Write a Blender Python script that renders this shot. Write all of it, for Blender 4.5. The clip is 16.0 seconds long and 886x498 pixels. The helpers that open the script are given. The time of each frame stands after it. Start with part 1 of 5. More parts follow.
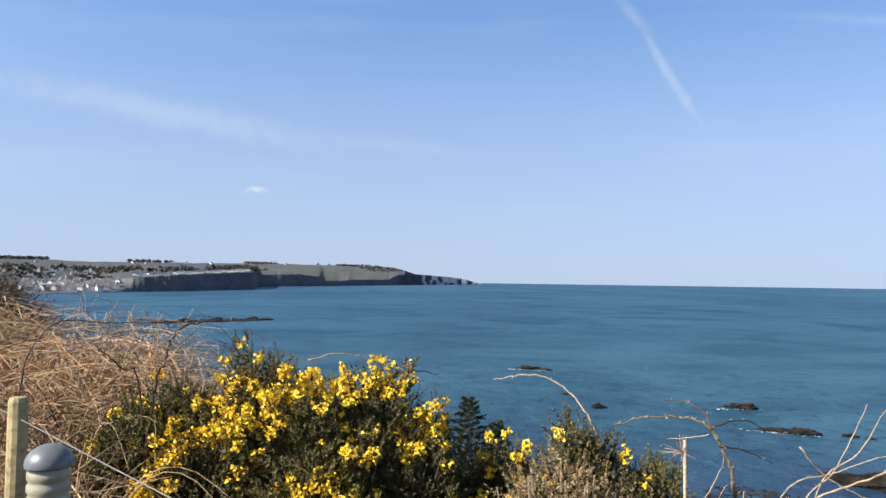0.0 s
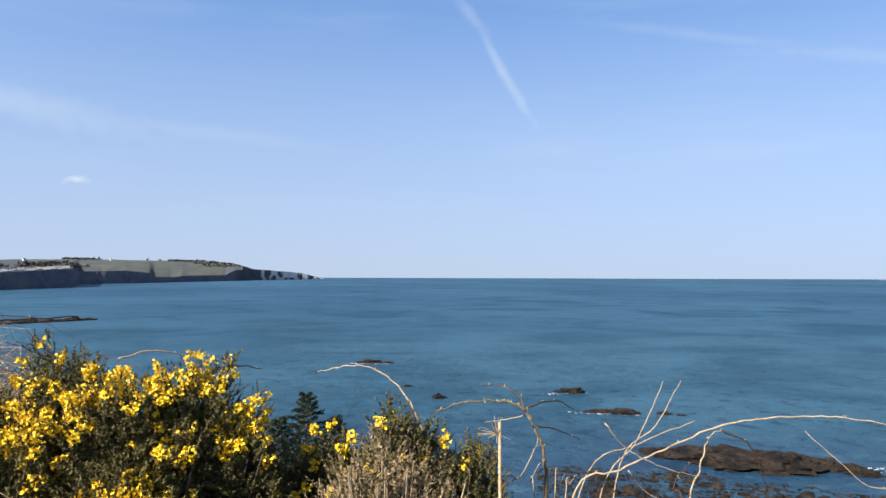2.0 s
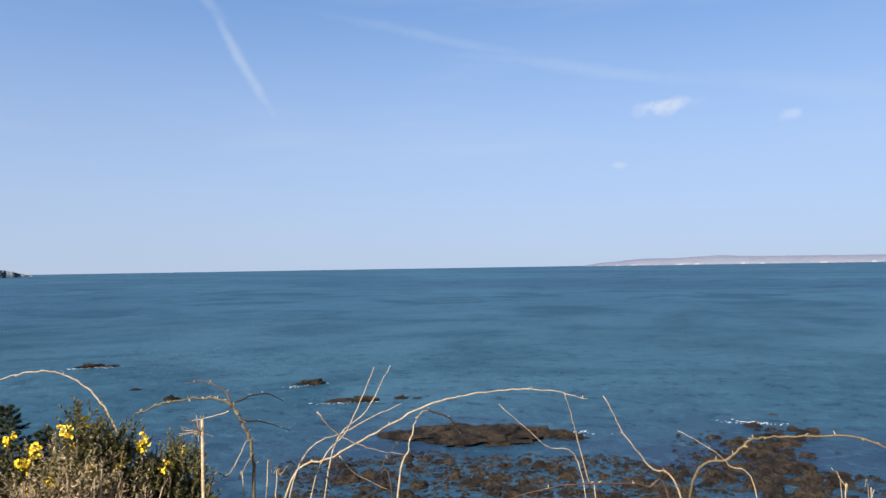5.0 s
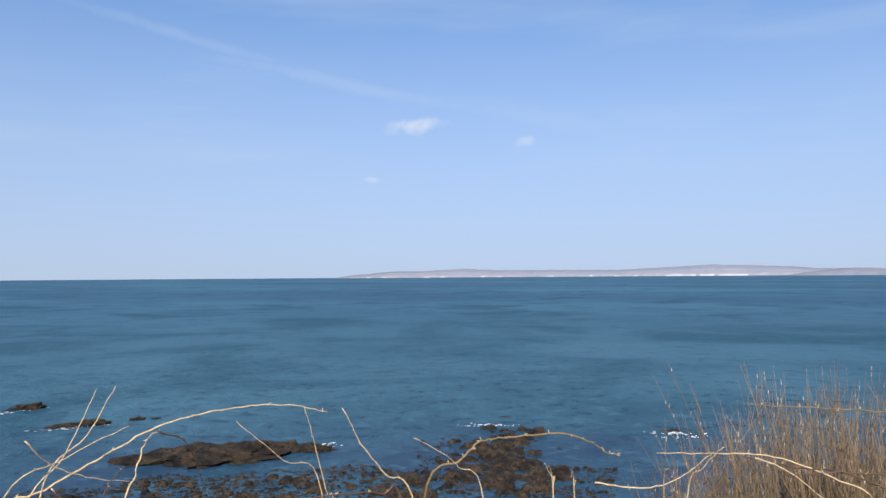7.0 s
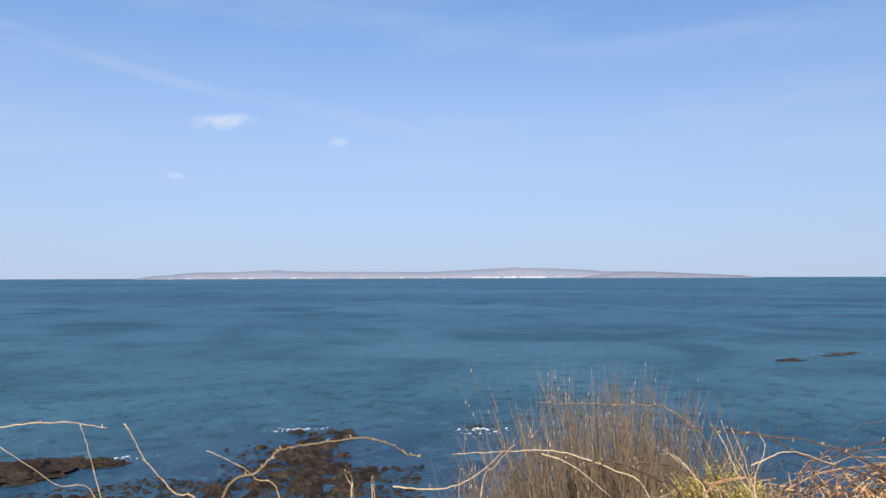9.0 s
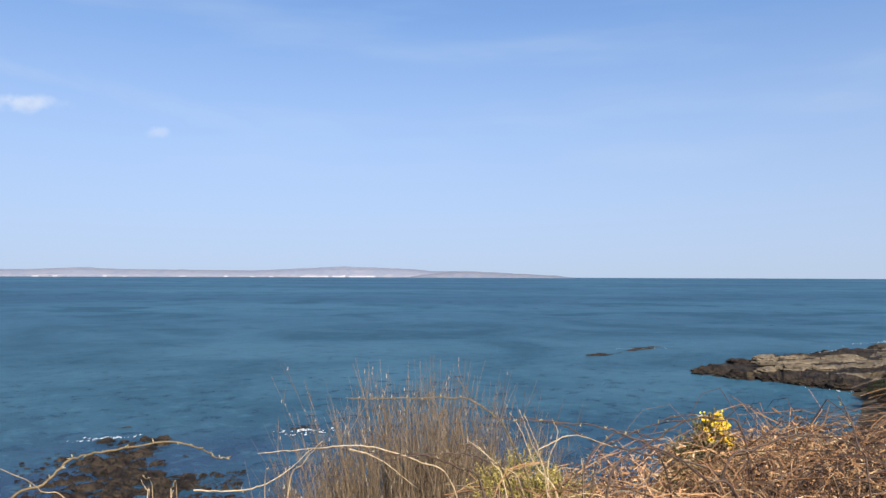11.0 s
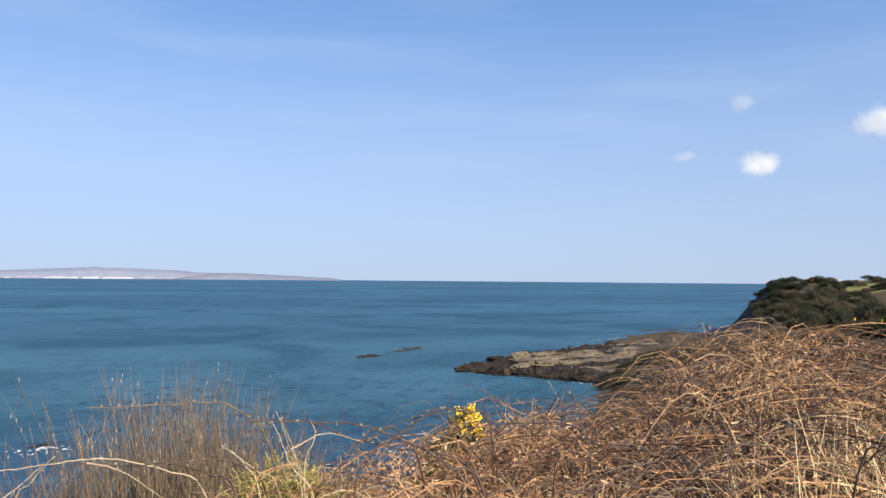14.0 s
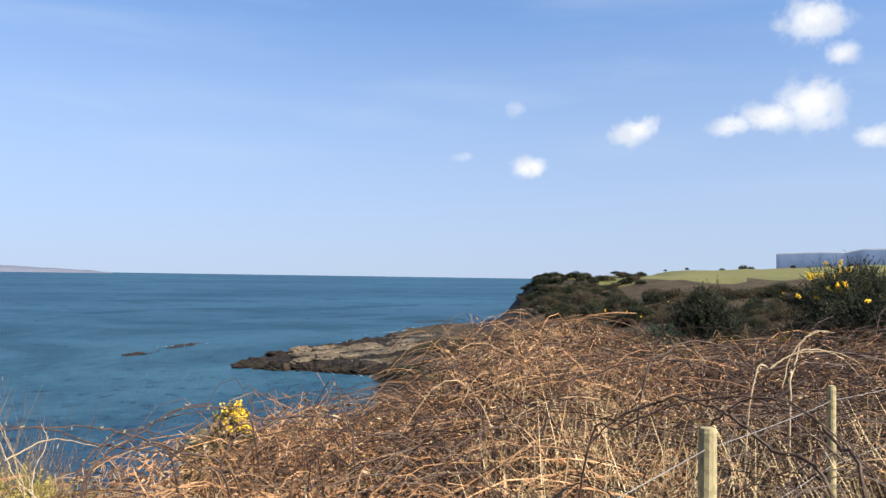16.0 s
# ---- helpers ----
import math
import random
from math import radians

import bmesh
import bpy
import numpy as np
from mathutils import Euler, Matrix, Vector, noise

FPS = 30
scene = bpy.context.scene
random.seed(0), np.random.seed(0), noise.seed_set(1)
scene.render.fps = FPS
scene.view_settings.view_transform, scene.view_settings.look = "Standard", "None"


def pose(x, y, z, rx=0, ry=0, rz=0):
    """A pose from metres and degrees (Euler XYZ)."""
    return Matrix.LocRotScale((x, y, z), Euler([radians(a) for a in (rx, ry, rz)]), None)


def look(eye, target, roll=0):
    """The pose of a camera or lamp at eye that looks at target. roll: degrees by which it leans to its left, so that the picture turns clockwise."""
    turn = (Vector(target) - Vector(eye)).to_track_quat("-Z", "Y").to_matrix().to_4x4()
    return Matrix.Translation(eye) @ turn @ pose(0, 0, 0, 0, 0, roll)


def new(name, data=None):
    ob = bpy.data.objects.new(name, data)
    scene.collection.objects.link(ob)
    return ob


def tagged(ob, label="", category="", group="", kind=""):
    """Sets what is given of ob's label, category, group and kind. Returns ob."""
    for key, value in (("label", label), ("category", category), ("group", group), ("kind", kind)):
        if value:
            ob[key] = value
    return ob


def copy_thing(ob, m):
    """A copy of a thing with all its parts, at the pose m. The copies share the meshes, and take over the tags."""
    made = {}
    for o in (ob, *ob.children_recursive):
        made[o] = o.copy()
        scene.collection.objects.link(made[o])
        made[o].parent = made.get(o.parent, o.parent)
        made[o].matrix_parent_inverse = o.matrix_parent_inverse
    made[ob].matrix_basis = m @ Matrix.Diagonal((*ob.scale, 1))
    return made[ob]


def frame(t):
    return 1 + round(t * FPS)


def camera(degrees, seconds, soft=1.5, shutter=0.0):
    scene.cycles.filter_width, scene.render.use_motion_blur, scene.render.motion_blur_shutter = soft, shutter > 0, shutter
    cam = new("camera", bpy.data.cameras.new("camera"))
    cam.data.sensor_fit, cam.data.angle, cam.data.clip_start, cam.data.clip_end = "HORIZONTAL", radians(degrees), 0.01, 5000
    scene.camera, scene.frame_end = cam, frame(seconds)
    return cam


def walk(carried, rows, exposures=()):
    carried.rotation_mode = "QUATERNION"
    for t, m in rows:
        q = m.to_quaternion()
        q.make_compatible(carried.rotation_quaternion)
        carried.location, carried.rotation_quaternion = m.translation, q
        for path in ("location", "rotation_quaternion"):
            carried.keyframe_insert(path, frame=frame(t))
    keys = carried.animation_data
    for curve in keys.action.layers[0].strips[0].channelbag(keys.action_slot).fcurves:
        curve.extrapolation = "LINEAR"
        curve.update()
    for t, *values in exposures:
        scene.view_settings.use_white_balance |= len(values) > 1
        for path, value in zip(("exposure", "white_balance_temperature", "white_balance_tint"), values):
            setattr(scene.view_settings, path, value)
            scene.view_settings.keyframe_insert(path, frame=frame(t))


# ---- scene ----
cam = camera(61.0, 16.0)
EYE_ROWS = [
(0.0, 0.053, 0.410, 0.013, 1.09, 2.33, -0.82),
(0.5, 0.056, 0.414, 0.006, -2.52, 2.14, -0.10),
(1.0, 0.073, 0.417, 0.004, -5.46, 1.86, 0.18),
(1.5, 0.101, 0.407, 0.003, -8.65, 1.90, -0.22),
(2.0, 0.143, 0.388, -0.001, -10.91, 1.98, -0.18),
(2.5, 0.181, 0.371, -0.002, -14.91, 1.94, -0.61),
(3.0, 0.220, 0.366, -0.007, -17.49, 1.93, -0.66),
(5.5, 0.290, 0.278, -0.001, -35.23, 1.18, 0.87),
(6.0, 0.292, 0.253, 0.005, -40.18, 1.35, 0.69),
(6.5, 0.307, 0.240, 0.009, -44.13, 1.60, 1.09),
(7.0, 0.310, 0.232, 0.009, -49.17, 1.92, 0.42),
(7.5, 0.321, 0.240, 0.005, -52.84, 2.14, -0.06),
(8.0, 0.336, 0.242, 0.014, -55.79, 2.14, 0.09),
(8.5, 0.360, 0.234, 0.026, -58.86, 2.14, 0.35),
(9.0, 0.390, 0.209, 0.026, -63.44, 1.98, 0.18),
(11.5, 0.414, 0.094, -0.004, -79.81, 2.19, -0.10),
(12.0, 0.413, 0.107, -0.013, -83.84, 2.49, 0.07),
(12.5, 0.410, 0.108, -0.009, -87.31, 2.50, 0.16),
(13.0, 0.400, 0.102, -0.004, -89.73, 2.52, 0.08),
(13.5, 0.382, 0.057, 0.003, -92.28, 2.54, -0.67),
(14.0, 0.388, 0.025, -0.003, -93.61, 2.21, -0.50),
(14.5, 0.416, -0.033, -0.011, -97.41, 1.99, -0.07),
(15.0, 0.435, -0.054, -0.019, -102.07, 1.85, -0.16),
(15.5, 0.445, -0.077, -0.023, -106.01, 2.23, -0.48),
(16.0, 0.451, -0.090, -0.024, -110.07, 1.93, -0.86),
]
walk(cam, [(t, pose(x, y, 20 + z, 90 + p, r, a)) for t, x, y, z, a, p, r in EYE_ROWS],
     [(0.0, 0.98), (2.0, 1.01), (3.0, 0.95), (5.5, 0.86), (7.5, 0.87), (9.0, 0.88), (11.5, 0.93), (14.0, 0.96), (16.0, 1.02)])


# ---- sky and sun ----
SUN_AZ, SUN_EL = 120.0, 36.0          # degrees left of the y axis, degrees up


def way(az, el=0.0):
    a, e = radians(az), radians(el)
    return Vector((-math.sin(a) * math.cos(e), math.cos(a) * math.cos(e), math.sin(e)))


def set_operation(n, v): n.operation = v
def set_clamp(n, v): n.use_clamp = v
def set_range(n, v): n.interpolation_type = v
prop_setters = {"operation": set_operation, "use_clamp": set_clamp, "interpolation_type": set_range}


class Nodes:
    """A short way to write node trees."""

    def __init__(self, tree):
        self.tree = tree
        tree.nodes.clear()

    def put(self, value, socket):
        if isinstance(value, bpy.types.NodeSocket):
            self.tree.links.new(value, socket)
        elif value is not None:
            socket.default_value = value

    def node(self, kind, out=0, ins=(), **props):
        n = self.tree.nodes.new(kind)
        for key, value in props.items():
            prop_setters[key](n, value)
        for key, value in dict(ins).items():
            self.put(value, n.inputs[key])
        return n.outputs[out]

    def math(self, op, a, b=0.0, c=0.0, clamp=False):
        return self.node("ShaderNodeMath", 0, {0: a, 1: b, 2: c}, operation=op, use_clamp=clamp)

    def vec(self, op, a, b=(0, 0, 0), out=0):
        return self.node("ShaderNodeVectorMath", out, {0: a, 1: b}, operation=op)

    def mix(self, fac, a, b, blend="MIX"):
        n = self.tree.nodes.new("ShaderNodeMix")
        n.data_type, n.blend_type = "RGBA", blend
        for key, value in ((0, fac), (6, a), (7, b)):
            if isinstance(value, (tuple, list)) and len(value) == 3:
                value = (*value, 1)
            self.put(value, n.inputs[key])
        return n.outputs[2]

    def noise(self, vector, scale, detail=4.0, rough=0.55, dist=0.0, out=0):
        return self.node("ShaderNodeTexNoise", out, {"Vector": vector, "Scale": scale, "Detail": detail, "Roughness": rough, "Distortion": dist})

    def ramp(self, value, lo, hi, a=0.0, b=1.0, smooth=True):
        return self.node("ShaderNodeMapRange", 0, {0: value, 1: lo, 2: hi, 3: a, 4: b}, interpolation_type="SMOOTHSTEP" if smooth else "LINEAR")

    def scaled(self, vector, s, turn=0.0):
        return self.node("ShaderNodeMapping", 0, {"Vector": vector, "Scale": s, "Rotation": (0, 0, turn)})


SKY_TINT, SKY_LEVEL = (0.96, 1.0, 1.04), 0.133
world = bpy.data.worlds.new("sky")
scene.world = world
world.use_nodes = True
k = Nodes(world.node_tree)
d = k.node("ShaderNodeTexCoord", "Generated")
up = k.node("ShaderNodeSeparateXYZ", 2, {0: d})
lifted = k.vec("ADD", d, (0, 0, 0.22))
air_node = world.node_tree.nodes.new("ShaderNodeTexSky")
air_node.sky_type, air_node.sun_disc, air_node.altitude = "NISHITA", False, 20
air_node.sun_elevation, air_node.sun_rotation = radians(SUN_EL), radians(-SUN_AZ)
k.put(lifted, air_node.inputs["Vector"])
sky = air_node.outputs[0]
air_node.air_density, air_node.dust_density, air_node.ozone_density = 1.0, 0.4, 3.0
tone = k.vec("MULTIPLY", sky, tuple(c * SKY_LEVEL for c in SKY_TINT))
warp = k.noise(d, 9.0, 5.0, 0.6, out=1)
warp = k.vec("MULTIPLY", k.vec("SUBTRACT", warp, (0.5, 0.5, 0.5)), (0.05, 0.05, 0.05))
fluff = k.vec("ADD", d, warp)
puff = k.noise(d, 42.0, 5.0, 0.6)


def local(vector, az, el, lean=0.0):
    """Two coordinates across the sky round a direction, along and across a line that leans."""
    side, high = way(az - 90), way(az, el + 90)
    c, s = math.cos(radians(lean)), math.sin(radians(lean))
    along, across = side * c + high * s, high * c - side * s
    return k.vec("DOT_PRODUCT", vector, tuple(along), 1), k.vec("DOT_PRODUCT", vector, tuple(across), 1), k.vec("DOT_PRODUCT", vector, tuple(way(az, el)), 1)


def cloud(cover, az, el, wide, high, dense, soft=0.85, lean=0.0, vector=None, rag=1.3):
    u, v, front = local(vector or fluff, az, el, lean)
    r2 = k.math("ADD", k.math("POWER", k.math("DIVIDE", u, wide), 2.0), k.math("POWER", k.math("DIVIDE", v, high), 2.0))
    r = k.math("ADD", k.math("SQRT", r2), k.math("MULTIPLY", k.math("SUBTRACT", puff, 0.5), rag))
    m = k.ramp(r, 1.0, 1.0 - soft, 0.0, dense)
    m = k.math("MULTIPLY", m, k.math("GREATER_THAN", front, 0.5))
    return m if cover is None else k.math("MAXIMUM", cover, m)


cum = None
for az, el, wide, high, dense in ((-116.4, 8.2, 0.034, 0.018, 0.96), (-115.2, 12.4, 0.016, 0.012, 0.30), (-124.6, 10.9, 0.040, 0.023, 0.92),
                                  (-136.2, 11.9, 0.050, 0.044, 0.98), (-133.8, 11.2, 0.050, 0.026, 0.95), (-131.0, 10.7, 0.036, 0.015, 0.8), (-136.6, 17.2, 0.048, 0.032, 0.9),
                                  (-138.2, 15.2, 0.026, 0.016, 0.8), (-139.8, 9.8, 0.032, 0.020, 0.8), (-111.1, 8.6, 0.018, 0.009, 0.28),
                                  (-46.9, 11.0, 0.046, 0.015, 0.42), (-55.7, 10.2, 0.020, 0.009, 0.22), (-43.9, 7.4, 0.014, 0.007, 0.25),
                                  (15.4, 6.2, 0.024, 0.006, 0.38), (-146, 13.5, 0.06, 0.03, 0.9), (-155, 17, 0.08, 0.04, 0.9)):
    cum = cloud(cum, az, el, wide, high, dense)
# high thin streaks: a vapour trail and bands of cirrus
thin = None
gentle = k.vec("ADD", d, k.vec("MULTIPLY", warp, (0.35, 0.35, 0.35)))
for az, el, wide, high, dense, lean in ((-15.7, 15.0, 0.115, 0.0095, 0.50, -58), (-13.1, 19.0, 0.05, 0.011, 0.30, -50), (22, 11.6, 0.30, 0.030, 0.42, -7), (6, 10.2, 0.2, 0.016, 0.2, -5),
                                        (-42, 14.2, 0.26, 0.012, 0.24, -10), (-58, 11.5, 0.24, 0.02, 0.16, -12), (-30, 17.0, 0.2, 0.010, 0.2, -12)):
    thin = cloud(thin, az, el, wide, high, dense * 0.75, 1.0, lean, gentle, 0.75)
flat = k.vec("MULTIPLY", d, (2.0, 2.0, 14.0))
veil = k.ramp(k.noise(flat, 1.3, 5.0, 0.5), 0.45, 0.8, 0.0, 0.22)
thin = k.math("MAXIMUM", thin, k.math("MULTIPLY", veil, k.ramp(up, 0.03, 0.2)))
# whiter air towards the horizon
air = k.ramp(up, 0.33, 0.0, 0.0, 0.85, smooth=False)
tone = k.mix(air, tone, (0.266, 0.301, 0.360))
tone = k.mix(thin, tone, (0.34, 0.40, 0.47))
shade = k.mix(k.ramp(puff, 0.32, 0.58), (0.40, 0.42, 0.46), (0.53, 0.53, 0.53))
tone = k.mix(cum, tone, shade)
# deeper blue overhead
high = k.ramp(up, 0.36, 0.85, 1.0, 0.28)
tone = k.vec("SCALE", tone)
k.put(high, tone.node.inputs["Scale"])
back = k.node("ShaderNodeBackground", 0, {"Color": tone, "Strength": 1.0})
world.node_tree.links.new(back, world.node_tree.nodes.new("ShaderNodeOutputWorld").inputs[0])

lamp = bpy.data.lights.new("sun", "SUN")
lamp.energy, lamp.angle, lamp.color = 5.4, radians(0.5), (1.0, 0.93, 0.82)
sun = new("sun", lamp)
sun.matrix_world = look(way(SUN_AZ, SUN_EL) * 50, (0, 0, 0))


# ---- materials ----
def material(name, build):
    m = bpy.data.materials.new(name)
    m.use_nodes = True
    n = Nodes(m.node_tree)
    surface = build(n)
    m.node_tree.links.new(surface, m.node_tree.nodes.new("ShaderNodeOutputMaterial").inputs[0])
    return m


def place(n):
    return n.node("ShaderNodeNewGeometry", "Position")


def mottled(name, colours, scale, rough=0.8, bump=0.4, fine=None, by=None, gloss=0.3, depth=0.02):
    """A rough surface in two or three colours that mingle at two scales; by: 'island' or 'object' to vary piece by piece."""
    def build(n):
        p = place(n)
        big = n.noise(p, scale, 5.0, 0.6)
        small = n.noise(p, fine or scale * 9, 4.0, 0.65)
        colour = n.mix(n.ramp(big, 0.38, 0.62), colours[0], colours[1])
        if len(colours) > 2:
            colour = n.mix(n.ramp(small, 0.45, 0.68), colour, colours[2])
        else:
            colour = n.mix(n.ramp(small, 0.35, 0.7, 0.0, 0.4), colour, tuple(c * 0.55 for c in colours[0]))
        if by:
            chance = n.node("ShaderNodeNewGeometry", "Random Per Island") if by == "island" else n.node("ShaderNodeObjectInfo", "Random")
            colour = n.mix(n.ramp(chance, 0.15, 0.85, smooth=False), colour, n.mix(n.ramp(chance, 0.3, 1.0, smooth=False), colours[0], colours[-1]))
            colour = n.mix(1.0, colour, n.node("ShaderNodeCombineColor", 0, {i: n.ramp(n.math("FRACT", n.math("MULTIPLY", chance, 7.3)), 0, 1, 0.6, 1.3, False) for i in range(3)}), "MULTIPLY")
        normal = n.node("ShaderNodeBump", 0, {"Strength": bump, "Distance": depth, "Height": n.math("ADD", small, n.math("MULTIPLY", big, 0.6))})
        return n.node("ShaderNodeBsdfPrincipled", 0, {"Base Color": colour, "Roughness": rough, "Specular IOR Level": gloss, "Normal": normal})
    return material(name, build)


def sea_material(n):
    p = place(n)
    dist = n.vec("LENGTH", p, out=1)
    # broad patches of wind and depth, long dark swell bands between, sheen painted in
    broad = n.noise(n.scaled(p, (0.0030, 0.0018, 0.0), radians(20)), 1.0, 4.0, 0.55)
    bands = n.noise(n.scaled(p, (0.017, 0.017, 0.0), radians(40)), 1.0, 5.0, 0.58, 0.8)
    streak = n.noise(n.scaled(p, (0.065, 0.065, 0.0), radians(35)), 1.0, 5.0, 0.6, 0.5)
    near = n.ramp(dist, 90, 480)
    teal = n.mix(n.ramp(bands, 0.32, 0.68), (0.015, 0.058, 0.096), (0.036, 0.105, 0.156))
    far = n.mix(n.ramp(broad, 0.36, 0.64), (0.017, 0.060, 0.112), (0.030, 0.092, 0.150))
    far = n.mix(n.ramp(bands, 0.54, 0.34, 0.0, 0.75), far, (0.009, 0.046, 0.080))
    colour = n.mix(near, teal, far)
    # weed and rock under the water near the shore
    shelf = n.ramp(n.noise(n.scaled(p, (0.03, 0.03, 0)), 1.0, 5.0, 0.6), 0.46, 0.60)
    colour = n.mix(n.math("MULTIPLY", n.math("MULTIPLY_ADD", shelf, 0.5, 0.5), n.ramp(dist, 122, 78)), colour, (0.014, 0.036, 0.078))
    # light and dark wind streaks, sky sheen put into the colour
    colour = n.mix(n.ramp(streak, 0.52, 0.72, 0.0, 0.22), colour, (0.040, 0.115, 0.168))
    colour = n.mix(n.ramp(streak, 0.48, 0.30, 0.0, 0.30), colour, (0.005, 0.030, 0.060))
    wave = n.noise(n.scaled(p, (0.26, 0.26, 0.0), radians(38)), 1.0, 7.0, 0.64, 0.3)
    ripple = n.noise(n.scaled(p, (0.9, 1.9, 0.0), radians(30)), 1.0, 4.0, 0.65)
    # pale crests and dark troughs: wave shine and shade painted as colour
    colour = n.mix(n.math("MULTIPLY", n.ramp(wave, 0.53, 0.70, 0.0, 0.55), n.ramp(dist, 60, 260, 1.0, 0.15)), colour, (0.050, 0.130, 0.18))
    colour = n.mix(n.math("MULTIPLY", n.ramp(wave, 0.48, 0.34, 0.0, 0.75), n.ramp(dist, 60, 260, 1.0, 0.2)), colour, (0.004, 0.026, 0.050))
    h = n.math("ADD", wave, n.math("MULTIPLY", ripple, 0.4))
    normal = n.node("ShaderNodeBump", 0, {"Strength": 1.0, "Distance": 0.9, "Height": h})
    body = n.node("ShaderNodeBsdfDiffuse", 0, {"Color": colour, "Normal": normal})
    shine = n.node("ShaderNodeBsdfGlossy", 0, {"Color": (0.85, 0.92, 1, 1), "Roughness": 0.26, "Normal": normal})
    return n.node("ShaderNodeMixShader", 0, {0: n.ramp(bands, 0.34, 0.68, 0.125, 0.17), 1: body, 2: shine})


M = {}
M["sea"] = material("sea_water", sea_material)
M["foam"] = mottled("sea_foam", ((0.75, 0.8, 0.84), (0.6, 0.68, 0.74)), 1.5, 0.9)
# turf dark with litter, and darker still for the shade between stems
M["turf"] = mottled("shaded_dry_turf", ((0.034, 0.020, 0.010), (0.055, 0.034, 0.017), (0.018, 0.012, 0.007)), 0.7, 0.95, 0.8, 14)
M["scrub"] = mottled("scrub_heath", ((0.040, 0.027, 0.013), (0.075, 0.052, 0.025), (0.020, 0.018, 0.009)), 0.12, 0.95, 1.0, 1.1, depth=0.3)
M["field"] = mottled("field_grass", ((0.125, 0.125, 0.040), (0.16, 0.15, 0.05), (0.10, 0.105, 0.035)), 0.02, 0.95, 0.3, 0.6)
M["rock"] = mottled("dark_shore_rock", ((0.014, 0.011, 0.010), (0.046, 0.034, 0.024), (0.005, 0.005, 0.006)), 0.55, 0.8, 1.0, 3.4, gloss=0.12, depth=0.35)
M["pale_rock"] = mottled("pale_shore_rock", ((0.16, 0.125, 0.085), (0.085, 0.066, 0.044), (0.03, 0.025, 0.02)), 0.22, 0.85, 1.0, 1.6, depth=0.2)
M["cliff"] = mottled("cliff_rock", ((0.022, 0.019, 0.017), (0.045, 0.036, 0.027), (0.014, 0.013, 0.012)), 0.06, 0.9, 1.0, 0.5, depth=0.6)


# ---- mesh tools ----
class Mesh:
    def __init__(self):
        self.v, self.f, self.m = [], [], []

    def add(self, verts, faces, mat=0):
        o = len(self.v)
        self.v.extend(verts)
        self.f.extend([tuple(i + o for i in f) for f in faces])
        self.m.extend([mat] * len(faces))

    def tube(self, pts, r0, r1, sides=4, mat=0):
        pts = [Vector(p) for p in pts]
        n, ring = len(pts), []
        for i, p in enumerate(pts):
            axis = (pts[min(i + 1, n - 1)] - pts[max(i - 1, 0)]).normalized()
            a = axis.cross(Vector((0.31, 0.62, 0.72))).normalized()
            b = axis.cross(a)
            r = r0 + (r1 - r0) * i / (n - 1)
            for s in range(sides):
                w = 2 * math.pi * s / sides
                ring.append(p + (a * math.cos(w) + b * math.sin(w)) * r)
        faces = [(i * sides + s, i * sides + (s + 1) % sides, (i + 1) * sides + (s + 1) % sides, (i + 1) * sides + s) for i in range(n - 1) for s in range(sides)]
        faces += [tuple(range(sides))[::-1], tuple((n - 1) * sides + s for s in range(sides))]
        self.add(ring, faces, mat)

    def box(self, lo, hi, mat=0):
        x, y, z = lo
        u, v, w = hi
        self.add([(x, y, z), (u, y, z), (u, v, z), (x, v, z), (x, y, w), (u, y, w), (u, v, w), (x, v, w)],
                 [(3, 2, 1, 0), (4, 5, 6, 7), (0, 1, 5, 4), (1, 2, 6, 5), (2, 3, 7, 6), (3, 0, 4, 7)], mat)

    def turned(self, profile, sides=24, at=(0, 0, 0), mat=0):
        """A lathe shape about z from rows of (radius, height)."""
        v = [(at[0] + r * math.cos(2 * math.pi * s / sides), at[1] + r * math.sin(2 * math.pi * s / sides), at[2] + z) for r, z in profile for s in range(sides)]
        f = [(i * sides + s, i * sides + (s + 1) % sides, (i + 1) * sides + (s + 1) % sides, (i + 1) * sides + s) for i in range(len(profile) - 1) for s in range(sides)]
        f += [tuple(range(sides))[::-1], tuple((len(profile) - 1) * sides + s for s in range(sides))]
        self.add(v, f, mat)

    def object(self, name, mats, parent=None, smooth=False, label=""):
        me = bpy.data.meshes.new(name)
        me.from_pydata([tuple(p) for p in self.v], [], self.f)
        for m in mats if isinstance(mats, (list, tuple)) else [mats]:
            me.materials.append(m)
        me.polygons.foreach_set("material_index", self.m)
        me.polygons.foreach_set("use_smooth", [smooth] * len(self.f))
        me.update()
        ob = new(name, me)
        if parent:
            ob.parent = parent
        return tagged(ob, label)


def empty(name, x, y, z, label, category, group="", turn=0.0):
    ob = new(name)
    ob.empty_display_size = 0.2
    ob.matrix_basis = pose(x, y, z, 0, 0, turn)
    return tagged(ob, label, category, group)


def spline(pts, per=5):
    """A smooth line through the points."""
    p = [Vector(q) for q in pts]
    p = [p[0] * 2 - p[1]] + p + [p[-1] * 2 - p[-2]]
    out = []
    for i in range(1, len(p) - 2):
        for j in range(per):
            t = j / per
            a, b, c, e = p[i - 1], p[i], p[i + 1], p[i + 2]
            out.append(0.5 * ((2 * b) + (c - a) * t + (2 * a - 5 * b + 4 * c - e) * t * t + (3 * b - a - 3 * c + e) * t ** 3))
    return out + [p[-2]]


rnd = random.Random(4)
U = rnd.uniform


